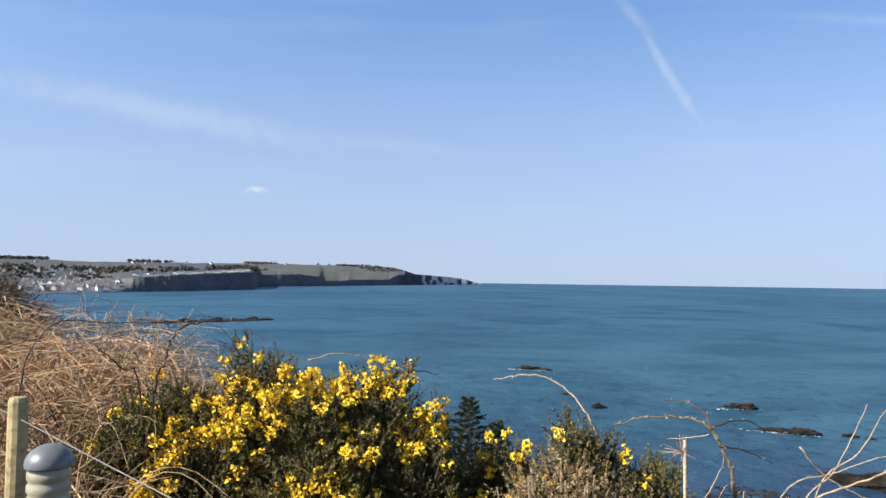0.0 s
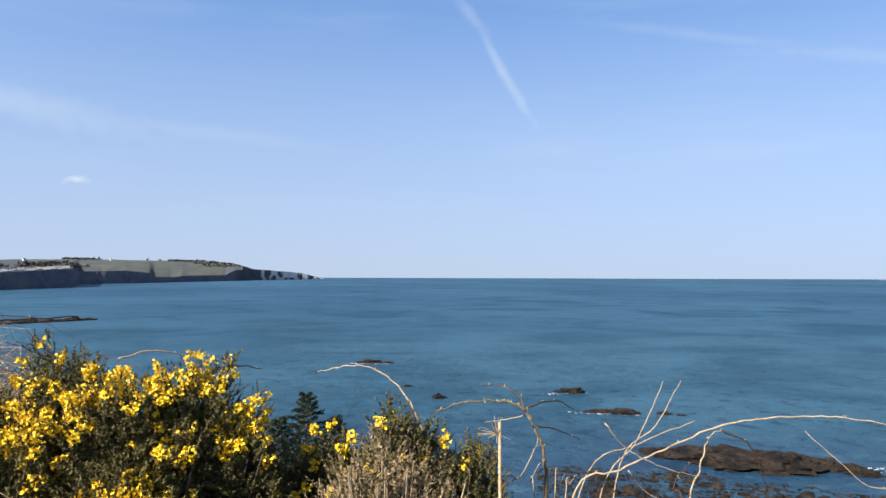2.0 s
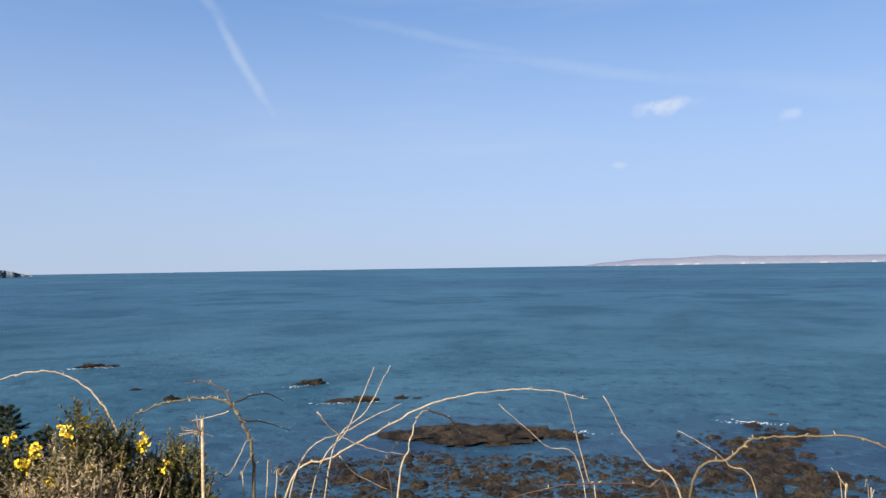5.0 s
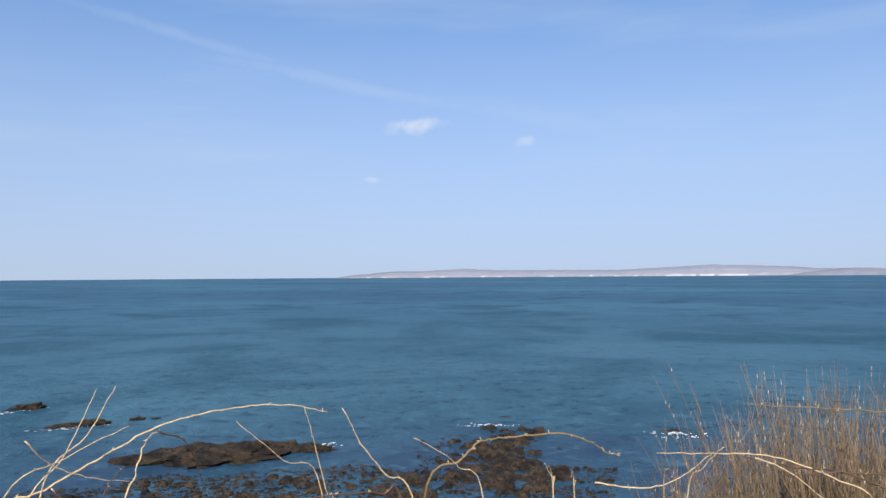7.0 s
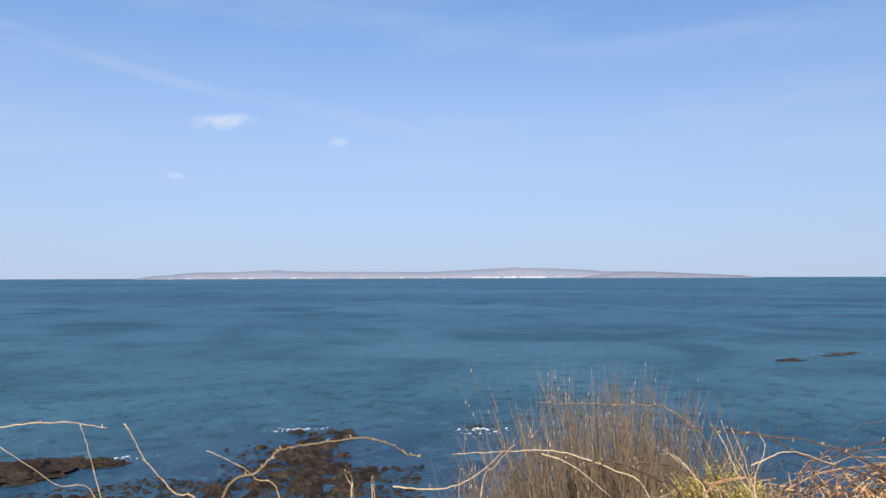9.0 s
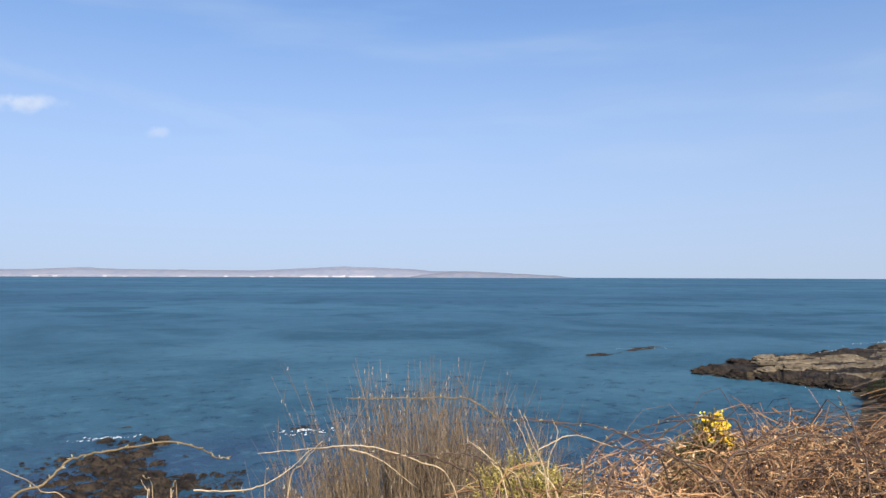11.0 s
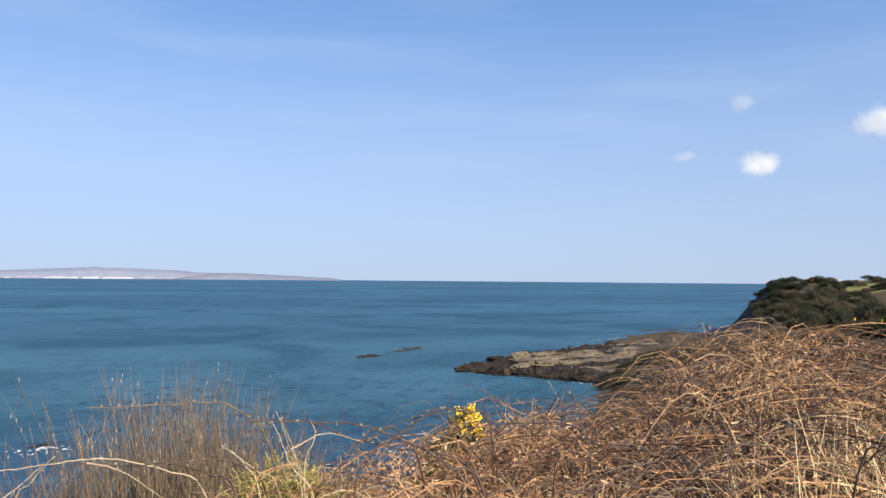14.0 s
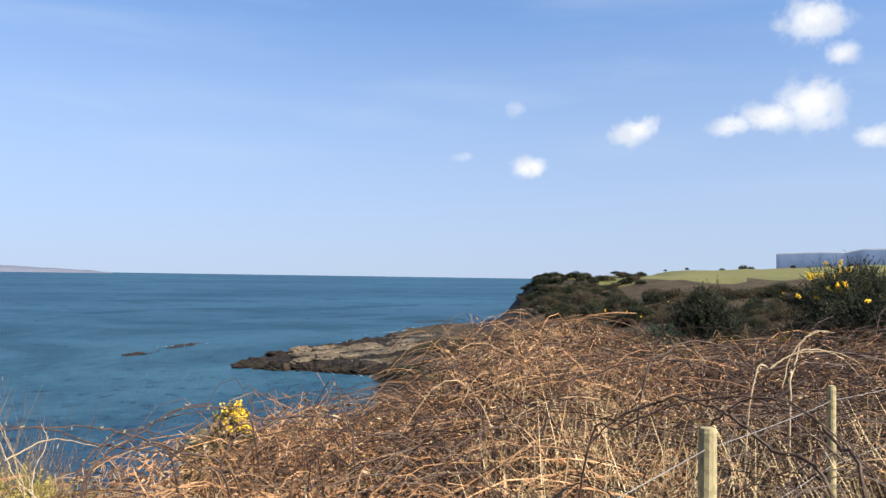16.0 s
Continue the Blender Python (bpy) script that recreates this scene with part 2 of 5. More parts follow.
# ---- sea ----
bm = bmesh.new()
bmesh.ops.create_circle(bm, cap_ends=True, segments=96, radius=5600)
me = bpy.data.meshes.new("water_sea")
bm.to_mesh(me)
me.materials.append(M["sea"])
tagged(new("water_sea", me), "calm blue-green sea with long dark swell bands, wave shine painted in", "sea", kind="structure")

# ---- ground: a headland slope round the viewpoint ----
PROFILES = {
    60: ((0, 18.4), (6, 18.6), (20, 19.3), (40, 17), (90, 12), (200, 20), (760, 35)),
    38: ((0, 18.4), (3, 18.4), (5, 18.75), (8, 19.05), (14, 19.2), (24, 17), (60, 5), (90, -4)),
    29: ((0, 18.4), (3, 18.4), (5, 18.75), (8, 19.05), (11, 19.0), (14, 17.5), (40, 7), (80, -4)),
    20: ((0, 18.4), (3, 18.35), (4.5, 18.7), (6.5, 19.0), (8, 18.7), (10, 17.4), (14, 15), (30, 8), (65, -3)),
    14: ((0, 18.4), (2.5, 18.3), (4.2, 18.5), (6, 18.75), (7.2, 18.4), (9, 16.8), (20, 8.5), (55, -0.5), (62, -3)),
    8: ((0, 18.4), (2, 18.3), (4, 17.7), (7, 16), (20, 8), (50, 0.5), (58, -2.5)),
    -62: ((0, 18.4), (2, 18.3), (4, 17.7), (7, 16), (20, 8), (50, 0.5), (58, -2.5)),
    -74: ((0, 18.4), (2, 18.3), (4, 18.15), (6, 17.5), (8, 16.2), (20, 8.5), (52, 0.5), (61, -2.5)),
    -85: ((0, 18.4), (2, 18.3), (4, 18.3), (6, 18.1), (8, 17.3), (20, 9), (55, 0.5), (66, -2.5)),
    -100: ((0, 18.4), (3, 18.3), (5, 18.05), (8, 17.8), (12, 16.8), (30, 8), (90, 1.5), (105, -2.5)),
    -113: ((0, 18.4), (3, 18.3), (6, 18.3), (12, 18.3), (18, 17.8), (30, 14), (60, 9), (120, 6), (180, 4), (280, 2), (305, -3)),
    -118: ((0, 18.4), (3, 18.3), (10, 18.5), (16, 18.2), (30, 16), (60, 12), (150, 8), (250, 9), (290, 15), (300, 19.7), (330, 19.8), (345, -3)),
    -128: ((0, 18.4), (3, 18.3), (10, 18.3), (16, 18.1), (30, 16.5), (60, 14), (150, 12), (220, 15), (265, 18), (320, 20.5), (520, 25), (760, 24)),
    -146: ((0, 18.4), (3, 18.4), (10, 18.6), (20, 18.4), (60, 16.5), (130, 16.5), (200, 18), (300, 22.5), (520, 31), (760, 34)),
    -170: ((0, 18.4), (6, 18.4), (30, 18.8), (100, 22), (300, 30), (760, 42)),
}


def along(profile, r):
    for (a, u), (b, v) in zip(profile, profile[1:]):
        if r <= b:
            return u + (v - u) * max(r - a, 0) / (b - a)
    return profile[-1][1]


def land(x, y):
    """The height of the land; the profiles are joined smoothly from bearing to bearing."""
    r, az = math.hypot(x, y), math.degrees(math.atan2(-x, y))
    if az > 60 or az < -170:
        z = along(PROFILES[-170], r)
        if 60 < az < 90:
            f = (az - 60) / 30
            z = along(PROFILES[60], r) * (1 - f) + z * f
    else:
        keys = list(PROFILES)
        for hi, lo in zip(keys, keys[1:]):
            if az >= lo:
                f = (hi - az) / (hi - lo)
                f = f * f * (3 - 2 * f)
                z = along(PROFILES[hi], r) * (1 - f) + along(PROFILES[lo], r) * f
                break
    if r > 14:
        amp = min((r - 14) * 0.03, 1.2)
        z += amp * (noise.fractal(Vector((x, y, 3)) * 0.06, 0.9, 2.1, 5))
        z += 0.25 * amp * noise.noise(Vector((x, y, 9)) * 0.5)
    elif r > 2.2:
        z += 0.12 * min(r - 2.2, 1) * noise.noise(Vector((x, y, 1)) * 0.9)
    return z


def ground():
    me, rings, turns = Mesh(), [0.35 * 1.052 ** i for i in range(152)], 420
    me.add([(0, 0, 18.4)], [])
    pts = [(-r * math.sin(2 * math.pi * s / turns), r * math.cos(2 * math.pi * s / turns)) for r in rings for s in range(turns)]
    me.add([(x, y, land(x, y)) for x, y in pts], [])
    for s in range(turns):
        me.f.append((0, 1 + s, 1 + (s + 1) % turns))
        me.m.append(0)
    for i in range(len(rings) - 1):
        for s in range(turns):
            a, b = 1 + i * turns + s, 1 + i * turns + (s + 1) % turns
            q = (a, a + turns, b + turns, b)
            c = sum((Vector(me.v[j]) for j in q), Vector()) / 4
            n = (Vector(me.v[q[2]]) - Vector(me.v[q[0]])).cross(Vector(me.v[q[3]]) - Vector(me.v[q[1]])).normalized()
            az, r = math.degrees(math.atan2(-c.x, c.y)), c.xy.length
            steep, wob = abs(n.z), noise.noise(c * 0.05)
            if r < 30:
                m = 0
            elif c.z < 3 + wob * 2 and az > -104:
                m = 3
            # the headland face takes the dark cliff rock, partly in place of its shade
            elif steep < 0.72 + wob * 0.1 and r > 120 or (az > -121 and az < -112 and r > 225 and c.z < 18.6):
                m = 4
            elif r > 285 + wob * 25 and az < -119 and az > -170:
                m = 2
            else:
                m = 1
            me.f.append(q)
            me.m.append(m)
    ob = me.object("ground", [M["turf"], M["scrub"], M["field"], M["rock"], M["cliff"]], smooth=True)
    return tagged(ob, "sloping coastal ground with dry turf, scrub and green field", "ground", kind="structure")


ground()


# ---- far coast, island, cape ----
# cliff, field and heath of the far coast: distance haze tints the base colours
M["hazed_cliff"] = mottled("hazed_cliff", ((0.086, 0.093, 0.118), (0.122, 0.116, 0.122), (0.066, 0.074, 0.098)), 0.02, 0.95, 0.8, 0.06, depth=3)
M["hazed_field"] = mottled("hazed_field", ((0.066, 0.075, 0.060), (0.084, 0.088, 0.068), (0.048, 0.054, 0.052)), 0.006, 0.95, 0.2, 0.02, depth=1)
M["hazed_heath"] = mottled("hazed_heath", ((0.052, 0.058, 0.066), (0.070, 0.072, 0.072), (0.042, 0.048, 0.056)), 0.01, 0.95, 0.2, 0.03, depth=1)
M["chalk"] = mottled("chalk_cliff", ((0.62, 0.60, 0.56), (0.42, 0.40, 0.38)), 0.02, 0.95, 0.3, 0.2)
# island heath, chalk and cliff: pale blue haze is mixed into the colours
M["island"] = mottled("hazed_island_heath", ((0.140, 0.160, 0.218), (0.160, 0.169, 0.216), (0.128, 0.148, 0.205)), 0.004, 0.95, 0.2, 0.02, depth=1)
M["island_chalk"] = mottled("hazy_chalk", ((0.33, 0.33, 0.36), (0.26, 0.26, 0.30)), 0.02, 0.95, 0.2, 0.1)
M["hazed_island_cliff"] = mottled("hazed_island_cliff", ((0.145, 0.155, 0.20), (0.18, 0.175, 0.21), (0.13, 0.14, 0.185)), 0.01, 0.95, 0.3, 0.05, depth=1)
# the cape's blue is haze over a shaded face, put into its colours
M["cape"] = mottled("hazed_cape_rock", ((0.080, 0.118, 0.195), (0.095, 0.130, 0.20), (0.072, 0.106, 0.18)), 0.004, 0.95, 0.4, 0.02, depth=4)
M["cape_top"] = mottled("hazed_cape_heath", ((0.20, 0.225, 0.255), (0.23, 0.25, 0.265)), 0.004, 0.95, 0.2, 0.02)
M["woods"] = mottled("bare_woodland", ((0.045, 0.048, 0.045), (0.075, 0.068, 0.055), (0.030, 0.034, 0.034)), 0.05, 0.95, 0.6, 0.4)
M["white_wall"] = mottled("white_render", ((0.80, 0.79, 0.76), (0.70, 0.69, 0.66)), 0.3, 0.8, 0.05, 3)
M["cream_wall"] = mottled("cream_render", ((0.55, 0.50, 0.42), (0.46, 0.42, 0.36)), 0.3, 0.8, 0.05, 3)
M["slate"] = mottled("slate_roof", ((0.10, 0.10, 0.115), (0.15, 0.145, 0.15)), 0.5, 0.7, 0.2, 4)
M["pane"] = mottled("dark_window", ((0.03, 0.035, 0.045), (0.05, 0.06, 0.07)), 1, 0.15, 0.0, gloss=0.6)


def table(rows, a):
    """A value between rows of (bearing, value), bearings falling."""
    if a >= rows[0][0]:
        return rows[0][1]
    for (h, u), (l, v) in zip(rows, rows[1:]):
        if a >= l:
            return u + (v - u) * (h - a) / (h - l)
    return rows[-1][1]


SHORE = ((55, 640), (32, 800), (28, 872), (21, 1030), (15.25, 1229), (14.9, 1650), (10.6, 1823), (8, 2050), (5.1, 2330), (3.4, 2700), (0.4, 3050), (-0.7, 3120), (-1.0, 3500), (-1.9, 3600))
BROW = ((55, -0.7), (26, -0.55), (24, -0.25), (20, 0.05), (15.4, 0.34), (15.1, 0.2), (14.9, 0.16), (12, 0.24), (10.4, 0.10), (10.1, -0.20), (8.5, -0.20), (8.2, -0.10), (5.2, -0.06), (4.6, 0.3), (3.4, 0.36), (0.4, 0.17), (-0.65, 0.02), (-0.9, -0.12), (-1.9, -0.30))
RIDGE = ((55, 1.0), (29, 0.97), (27, 0.90), (22, 0.93), (13.1, 1.0), (6.5, 0.92), (4.9, 0.88), (3.9, 0.60), (3.2, 0.38), (0.4, 0.18), (-0.7, 0.0), (-1.9, -0.32))


def coast_point(az, f):
    """The far coast: f 0 at the water, 1 on the brow of the cliff, 2 on the skyline."""
    shore = table(SHORE, az)
    wob = noise.noise(Vector((az * 0.9, 2, 0)))
    shore *= 1 + 0.005 * wob + 0.0012 * noise.noise(Vector((az * 5, 5, 0)))
    brow = shore + (22 + 170 * min(max((az - 23.5) / 2.5, 0), 1))
    ridge = min(shore + 1500, 4700) if az > 4 else shore + 60
    zb = 20 + brow * math.tan(radians(table(BROW, az) + 0.035 * noise.noise(Vector((az * 2.3, 8, 0)))))
    zr = 20 + ridge * math.tan(radians(table(RIDGE, az) + 0.05 * noise.noise(Vector((az * 0.9, 4, 0)))))
    if f <= 1:
        r, z = shore + (brow - shore) * f ** 1.5, 0.4 + (zb - 0.4) * f
    else:
        g = f - 1
        r, z = brow + (ridge - brow) * g, zb + (max(zr, zb) - zb) * (g ** 0.8)
        z += 3.0 * noise.noise(Vector((az * 0.8, g * 6, 1))) * g * (1 - g) * 3
    p = way(az) * r
    return Vector((p.x, p.y, z))


def far_coast():
    me = Mesh()
    turns = [55 - 0.12 * i for i in range(475)]
    steps = [-0.1, 0, 0.25, 0.5, 0.75, 1.0] + [1 + 0.1 * i for i in range(1, 11)] + [2.15]
    for az in turns:
        for f in steps:
            p = coast_point(az, min(max(f, 0), 2))
            if f < 0:
                p = Vector((p.x, p.y, -4))
            if f > 2:
                p = Vector((p.x * 1.05, p.y * 1.05, -4))
            me.v.append(p)
    n = len(steps)
    for i in range(len(turns) - 1):
        for j in range(n - 1):
            az, f = turns[i], steps[j]
            grain = noise.noise(Vector((az * 0.9, f * 5, 7)))
            if f < 0.99:
                m = 0
                if az < 2.8 and noise.noise(Vector((az * 3.0, 3, f))) > 0.02 and f < 0.8 or -0.75 < az < -0.2:
                    m = 3
                if m == 0 and az < 4.6:
                    m = 2
            else:
                m = 1 if grain > -0.12 and az < 18 and az > 4.6 and not (f > 1.75 and grain > 0.1) else 2
            me.f.append((i * n + j, (i + 1) * n + j, (i + 1) * n + j + 1, i * n + j + 1))
            me.m.append(m)
    ob = me.object("backdrop_coast", [M["hazed_cliff"], M["hazed_field"], M["hazed_heath"], M["chalk"]], smooth=False)
    tagged(ob, "distant coast of dark cliffs and fields tinted with haze, white chalk tip", "coast", kind="structure")


def far_ridge(name, r, rows, top, cliff, white, label, deep, base=0.35):
    """A distant mass of land: a cliff row by the water and a heath behind it."""
    me, step = Mesh(), 0.14
    a0, a1 = rows[0][0], rows[-1][0]
    n = int((a0 - a1) / step)
    for i in range(n + 1):
        az = a0 - step * i
        h = 20 + r * math.tan(radians(table(rows, az) + 0.03 * noise.noise(Vector((az * 1.3, r, 0)))))
        h = max(h, 2.0)
        p = way(az)
        w = 1 + 0.002 * noise.noise(Vector((az * 0.8, 1, r)))
        low = h * base * (0.8 + 0.4 * noise.noise(Vector((az * 1.5, 6, 0)))) if base < 0.9 else h * base
        for rr, z in ((r * w - 6, -3), (r * w, 0.3), (r * w + 8, low * 0.5), (r * w + 14, low), (r * w + deep * 0.4, (low + h) / 2 + 2), (r * w + deep, h), (r * w + deep * 1.2, -3)):
            me.v.append((p.x * rr, p.y * rr, z))
    for i in range(n):
        for j in range(6):
            az = a0 - step * i
            m = 0 if j > 2 else 1
            if j == 1 and white and white(az):
                m = 2
            me.f.append((i * 7 + j, (i + 1) * 7 + j, (i + 1) * 7 + j + 1, i * 7 + j + 1))
            me.m.append(m)
    ob = me.object(name, [top, cliff, M["island_chalk"]], smooth=base > 0.9)
    tagged(ob, label, "land", kind="structure")


def island_white(az):
    n = noise.noise(Vector((az * 1.6, 11, 0)))
    return -71.2 < az < -65.6 and n > -0.35 or -64 < az < -43 and n > 0.22


far_coast()
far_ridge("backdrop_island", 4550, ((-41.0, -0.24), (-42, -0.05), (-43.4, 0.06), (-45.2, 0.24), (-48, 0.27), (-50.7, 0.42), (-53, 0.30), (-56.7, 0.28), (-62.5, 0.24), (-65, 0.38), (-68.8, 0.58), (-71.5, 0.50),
          (-74.3, 0.39), (-75.5, 0.25), (-78.8, 0.24), (-82.3, 0.06), (-85.2, -0.10), (-86.4, -0.24)), M["island"], M["hazed_island_cliff"], island_white, "long low island with haze in its colours and pale chalk cliffs", 140)
far_ridge("backdrop_cape", 4300, ((-133.95, 1.84), (-134.0, 1.88), (-136.2, 1.96), (-138.3, 1.97), (-139.2, 2.18), (-142, 2.25), (-150, 2.3), (-165, 2.4)), M["cape_top"], M["cape"], None, "sheer cliffs of a distant cape, blue-grey from painted haze", 200, 0.94)


# a little less haze painted into the colour than on the island
M["near_isle"] = mottled("hazed_island_point", ((0.120, 0.138, 0.190), (0.150, 0.155, 0.190), (0.106, 0.124, 0.175)), 0.01, 0.95, 0.6, 0.05, depth=2)
far_ridge("backdrop_point", 4350, ((-73.8, -0.22), (-75.4, 0.02), (-77.0, 0.20), (-78.4, 0.22), (-80.0, 0.10), (-82.5, 0.04), (-85.0, -0.08), (-86.0, -0.24)), M["near_isle"], M["near_isle"], None, "darker low point at the end of the island, haze in its colour", 120)


def house(name, wall, label):
    ob = empty(name, 0, 0, 0, label, "house", "houses of the far town")
    w, dp, h = 9.0, 6.5, 4.6
    me = Mesh()
    me.box((-w / 2, -dp / 2, -2), (w / 2, dp / 2, h))
    me.add([(-w / 2, -dp / 2, h), (-w / 2, dp / 2, h), (-w / 2, 0, h + 2.6), (w / 2, -dp / 2, h), (w / 2, dp / 2, h), (w / 2, 0, h + 2.6)], [(0, 1, 2), (3, 5, 4)])
    me.object("wall", wall, ob)
    me = Mesh()
    o = 0.35
    me.add([(-w / 2 - o, -dp / 2 - o, h - 0.2), (w / 2 + o, -dp / 2 - o, h - 0.2), (w / 2 + o, 0, h + 2.7), (-w / 2 - o, 0, h + 2.7), (-w / 2 - o, dp / 2 + o, h - 0.2), (w / 2 + o, dp / 2 + o, h - 0.2),
            (-w / 2 - o, -dp / 2 - o, h), (w / 2 + o, -dp / 2 - o, h), (w / 2 + o, 0, h + 2.95), (-w / 2 - o, 0, h + 2.95), (-w / 2 - o, dp / 2 + o, h), (w / 2 + o, dp / 2 + o, h)],
           [(0, 3, 2, 1), (3, 4, 5, 2), (6, 7, 8, 9), (9, 8, 11, 10), (0, 1, 7, 6), (4, 10, 11, 5), (0, 6, 9, 3), (3, 9, 10, 4), (1, 2, 8, 7), (2, 5, 11, 8)])
    me.object("roof", M["slate"], ob)
    for x in (-w / 2 + 0.6, w / 2 - 0.6):
        me = Mesh()
        me.box((x - 0.4, -0.4, h + 1.8), (x + 0.4, 0.4, h + 4))
        me.object("chimney", wall, ob)
    for z in (0.9, 3.0):
        for x in (-2.8, 0, 2.8):
            me = Mesh()
            me.box((x - 0.5, -dp / 2 - 0.06, z), (x + 0.5, -dp / 2 - 0.01, z + 1.2))
            me.object("window", M["pane"], ob)
    return ob


def caravan():
    ob = empty("caravan", 0, 0, 0, "white static caravan on the far cliff top", "caravan", "caravans on the cliff")
    me = Mesh()
    me.box((-4.5, -1.6, 0.3), (4.5, 1.6, 2.9))
    me.object("body", M["white_wall"], ob)
    me = Mesh()
    me.box((-4.6, -1.7, 2.9), (4.6, 1.7, 3.15))
    me.object("roof", M["slate"], ob)
    me = Mesh()
    me.box((-4.2, -1.3, -0.6), (4.2, 1.3, 0.3))
    me.object("chassis", M["pane"], ob)
    for x in (-2.8, 0, 2.8):
        me = Mesh()
        me.box((x - 0.7, -1.66, 1.4), (x + 0.7, -1.605, 2.3))
        me.object("window", M["pane"], ob)
    return ob


def settle_house(make, spots, size=0.78):
    first = None
    for az, f, turn in spots:
        p = coast_point(az, f)
        m = pose(p.x, p.y, p.z - 0.1, 0, 0, az + turn) @ Matrix.Diagonal((size, size, size, 1))
        if first is None:
            first = make
            first.matrix_basis = m
        else:
            copy_thing(first, Matrix()).matrix_basis = m


town = random.Random(11)
spots = [(24.2 + 8.9 * town.random() ** 0.9, 0.25 + 1.0 * town.random() ** 0.9, town.choice((0, 8, -20, 90, 70))) for _ in range(130)]
settle_house(house("house", M["white_wall"], "white rendered house with slate roof in far town"), spots[:92])
settle_house(house("house", M["cream_wall"], "cream rendered house with slate roof in far town"), spots[92:])
settle_house(house("house", M["white_wall"], "white farmhouse standing alone on far fields"), [(12.9, 1.8, 20), (19.9, 1.75, 0), (23.5, 1.7, 60), (26.5, 1.7, 0), (22.6, 1.62, 10), (18.2, 1.6, 30), (29.5, 1.66, 5)])
settle_house(house("house", M["white_wall"], "white house by the far harbour shore"), [(25.2, 0.3, 0), (25.6, 0.2, 30), (27.2, 0.2, 0)])
settle_house(caravan(), [(15.7 + 0.105 * i + 0.05 * town.random(), 1.004 + 0.04 * town.random(), town.choice((0, 0, 90))) for i in range(74)], 1.15)


def woodland():
    """Bare trees that stand in belts among the far houses and fields."""
    me = Mesh()
    belts = [(31, 1.28, 26, 0.05), (27.5, 1.30, 24, 0.04), (24.5, 1.22, 22, 0.05), (20.6, 1.10, 20, 0.05), (17.4, 1.13, 34, 0.03), (16.2, 1.12, 26, 0.03), (30, 1.10, 14, 0.06), (22.5, 1.98, 26, 0.02), (30.5, 1.98, 30, 0.02), (8.0, 1.93, 30, 0.02), (6.3, 1.7, 22, 0.05), (5.6, 1.45, 22, 0.06), (14.5, 1.96, 14, 0.02), (25.9, 1.08, 14, 0.08)]
    for az, f, n, df in belts:
        for _ in range(n * 2):
            p = coast_point(az + town.gauss(0, 0.75), f + town.gauss(0, df))
            s = town.uniform(3.0, 5.5) * (1 if f < 1.6 else 1.3)
            for _ in range(9):
                c = p + Vector((town.gauss(0, s * 0.5), town.gauss(0, s * 0.5), s * town.uniform(0.2, 1.1)))
                r = s * town.uniform(0.25, 0.5)
                tip = [c + Vector((town.gauss(0, r), town.gauss(0, r), town.gauss(0, r * 0.8))) for _ in range(5)]
                me.add(tip, [(0, 1, 2), (1, 2, 3), (2, 3, 4), (0, 3, 4), (0, 1, 4)])
    tagged(me.object("woodland", M["woods"]), "dark bare tree belts round the far town", "trees", kind="stuff")


woodland()


# ---- rocks in the sea and on the shore ----
def rock_mesh(seed, flat=0.35, sub=3, rough=0.45):
    b = bmesh.new()
    bmesh.ops.create_icosphere(b, subdivisions=sub, radius=1)
    o = Vector((seed * 7.3, seed * 1.9, seed))
    for v in b.verts:
        p = v.co.copy()
        s = 1 + rough * noise.fractal(p * 1.2 + o, 0.8, 2.2, 4) + 0.16 * noise.cell(p * 3.1 + o)
        v.co = Vector((p.x * s, p.y * s, p.z * s * flat))
    me = bpy.data.meshes.new("rock")
    b.to_mesh(me)
    b.free()
    me.materials.append(M["rock"])
    return me


SHAPES = [rock_mesh(i, 0.32 + 0.1 * (i % 3), 4, 0.6) for i in range(5)]
BOULDERS = [rock_mesh(20 + i, 0.62, 2, 0.7) for i in range(5)]


def rock(name, shape, x, y, z, sx, sy, sz, turn, label, group):
    ob = new(name, shape)
    ob.matrix_basis = pose(x, y, z, 0, 0, turn) @ Matrix.Diagonal((sx, sy, sz, 1))
    return tagged(ob, label, "rock", group)


for i, (x, y, sx, sy, sz, turn) in enumerate(((16.9, 172.5, 3.6, 2.5, 2.6, 0), (20.4, 171.0, 1.6, 1.3, 1.1, 0), (22.8, 121.5, 1.5, 1.1, 1.5, 20), (19.7, 135, 1.1, 0.9, 1.1, 0), (46.4, 123.5, 2.9, 2.2, 2.0, -20), (44.6, 124.3, 1.6, 1.2, 0.8, 0),
                                              (47.2, 103.4, 2.5, 2.0, 1.9, -25), (44.2, 104.8, 2.7, 1.8, 0.9, -25), (42.4, 105.3, 1.3, 1.0, 0.6, 0), (52.4, 102, 1.5, 1.1, 0.9, 10), (54.5, 100.6, 0.9, 0.8, 0.6, 0))):
    rock("sea_rock", SHAPES[i % 5], x, y, 0.0, sx * 0.75, sy * 0.75, sz * 0.72, turn, "dark weedy rock awash in the sea", "rocks in the sea")
for i, (x, y, s) in enumerate(((188, 8, 2.6), (193, 6.2, 4.2), (199, 2, 2.2), (208, -2.5, 3.4), (213.5, -5.4, 5.0), (219, -8, 3.6), (91.5, 41, 2.4), (94, 39, 1.8), (88.5, 42.6, 1.5), (84, 69, 2.4), (80.5, 62, 1.8), (86, 63, 2.0), (79.6, 58.4, 1.9))):
    rock("skerry", SHAPES[(i * 2) % 5], x, y, -0.25, s, s * 0.45, s * 0.26, -50, "low dark skerry just above the water", "skerries")
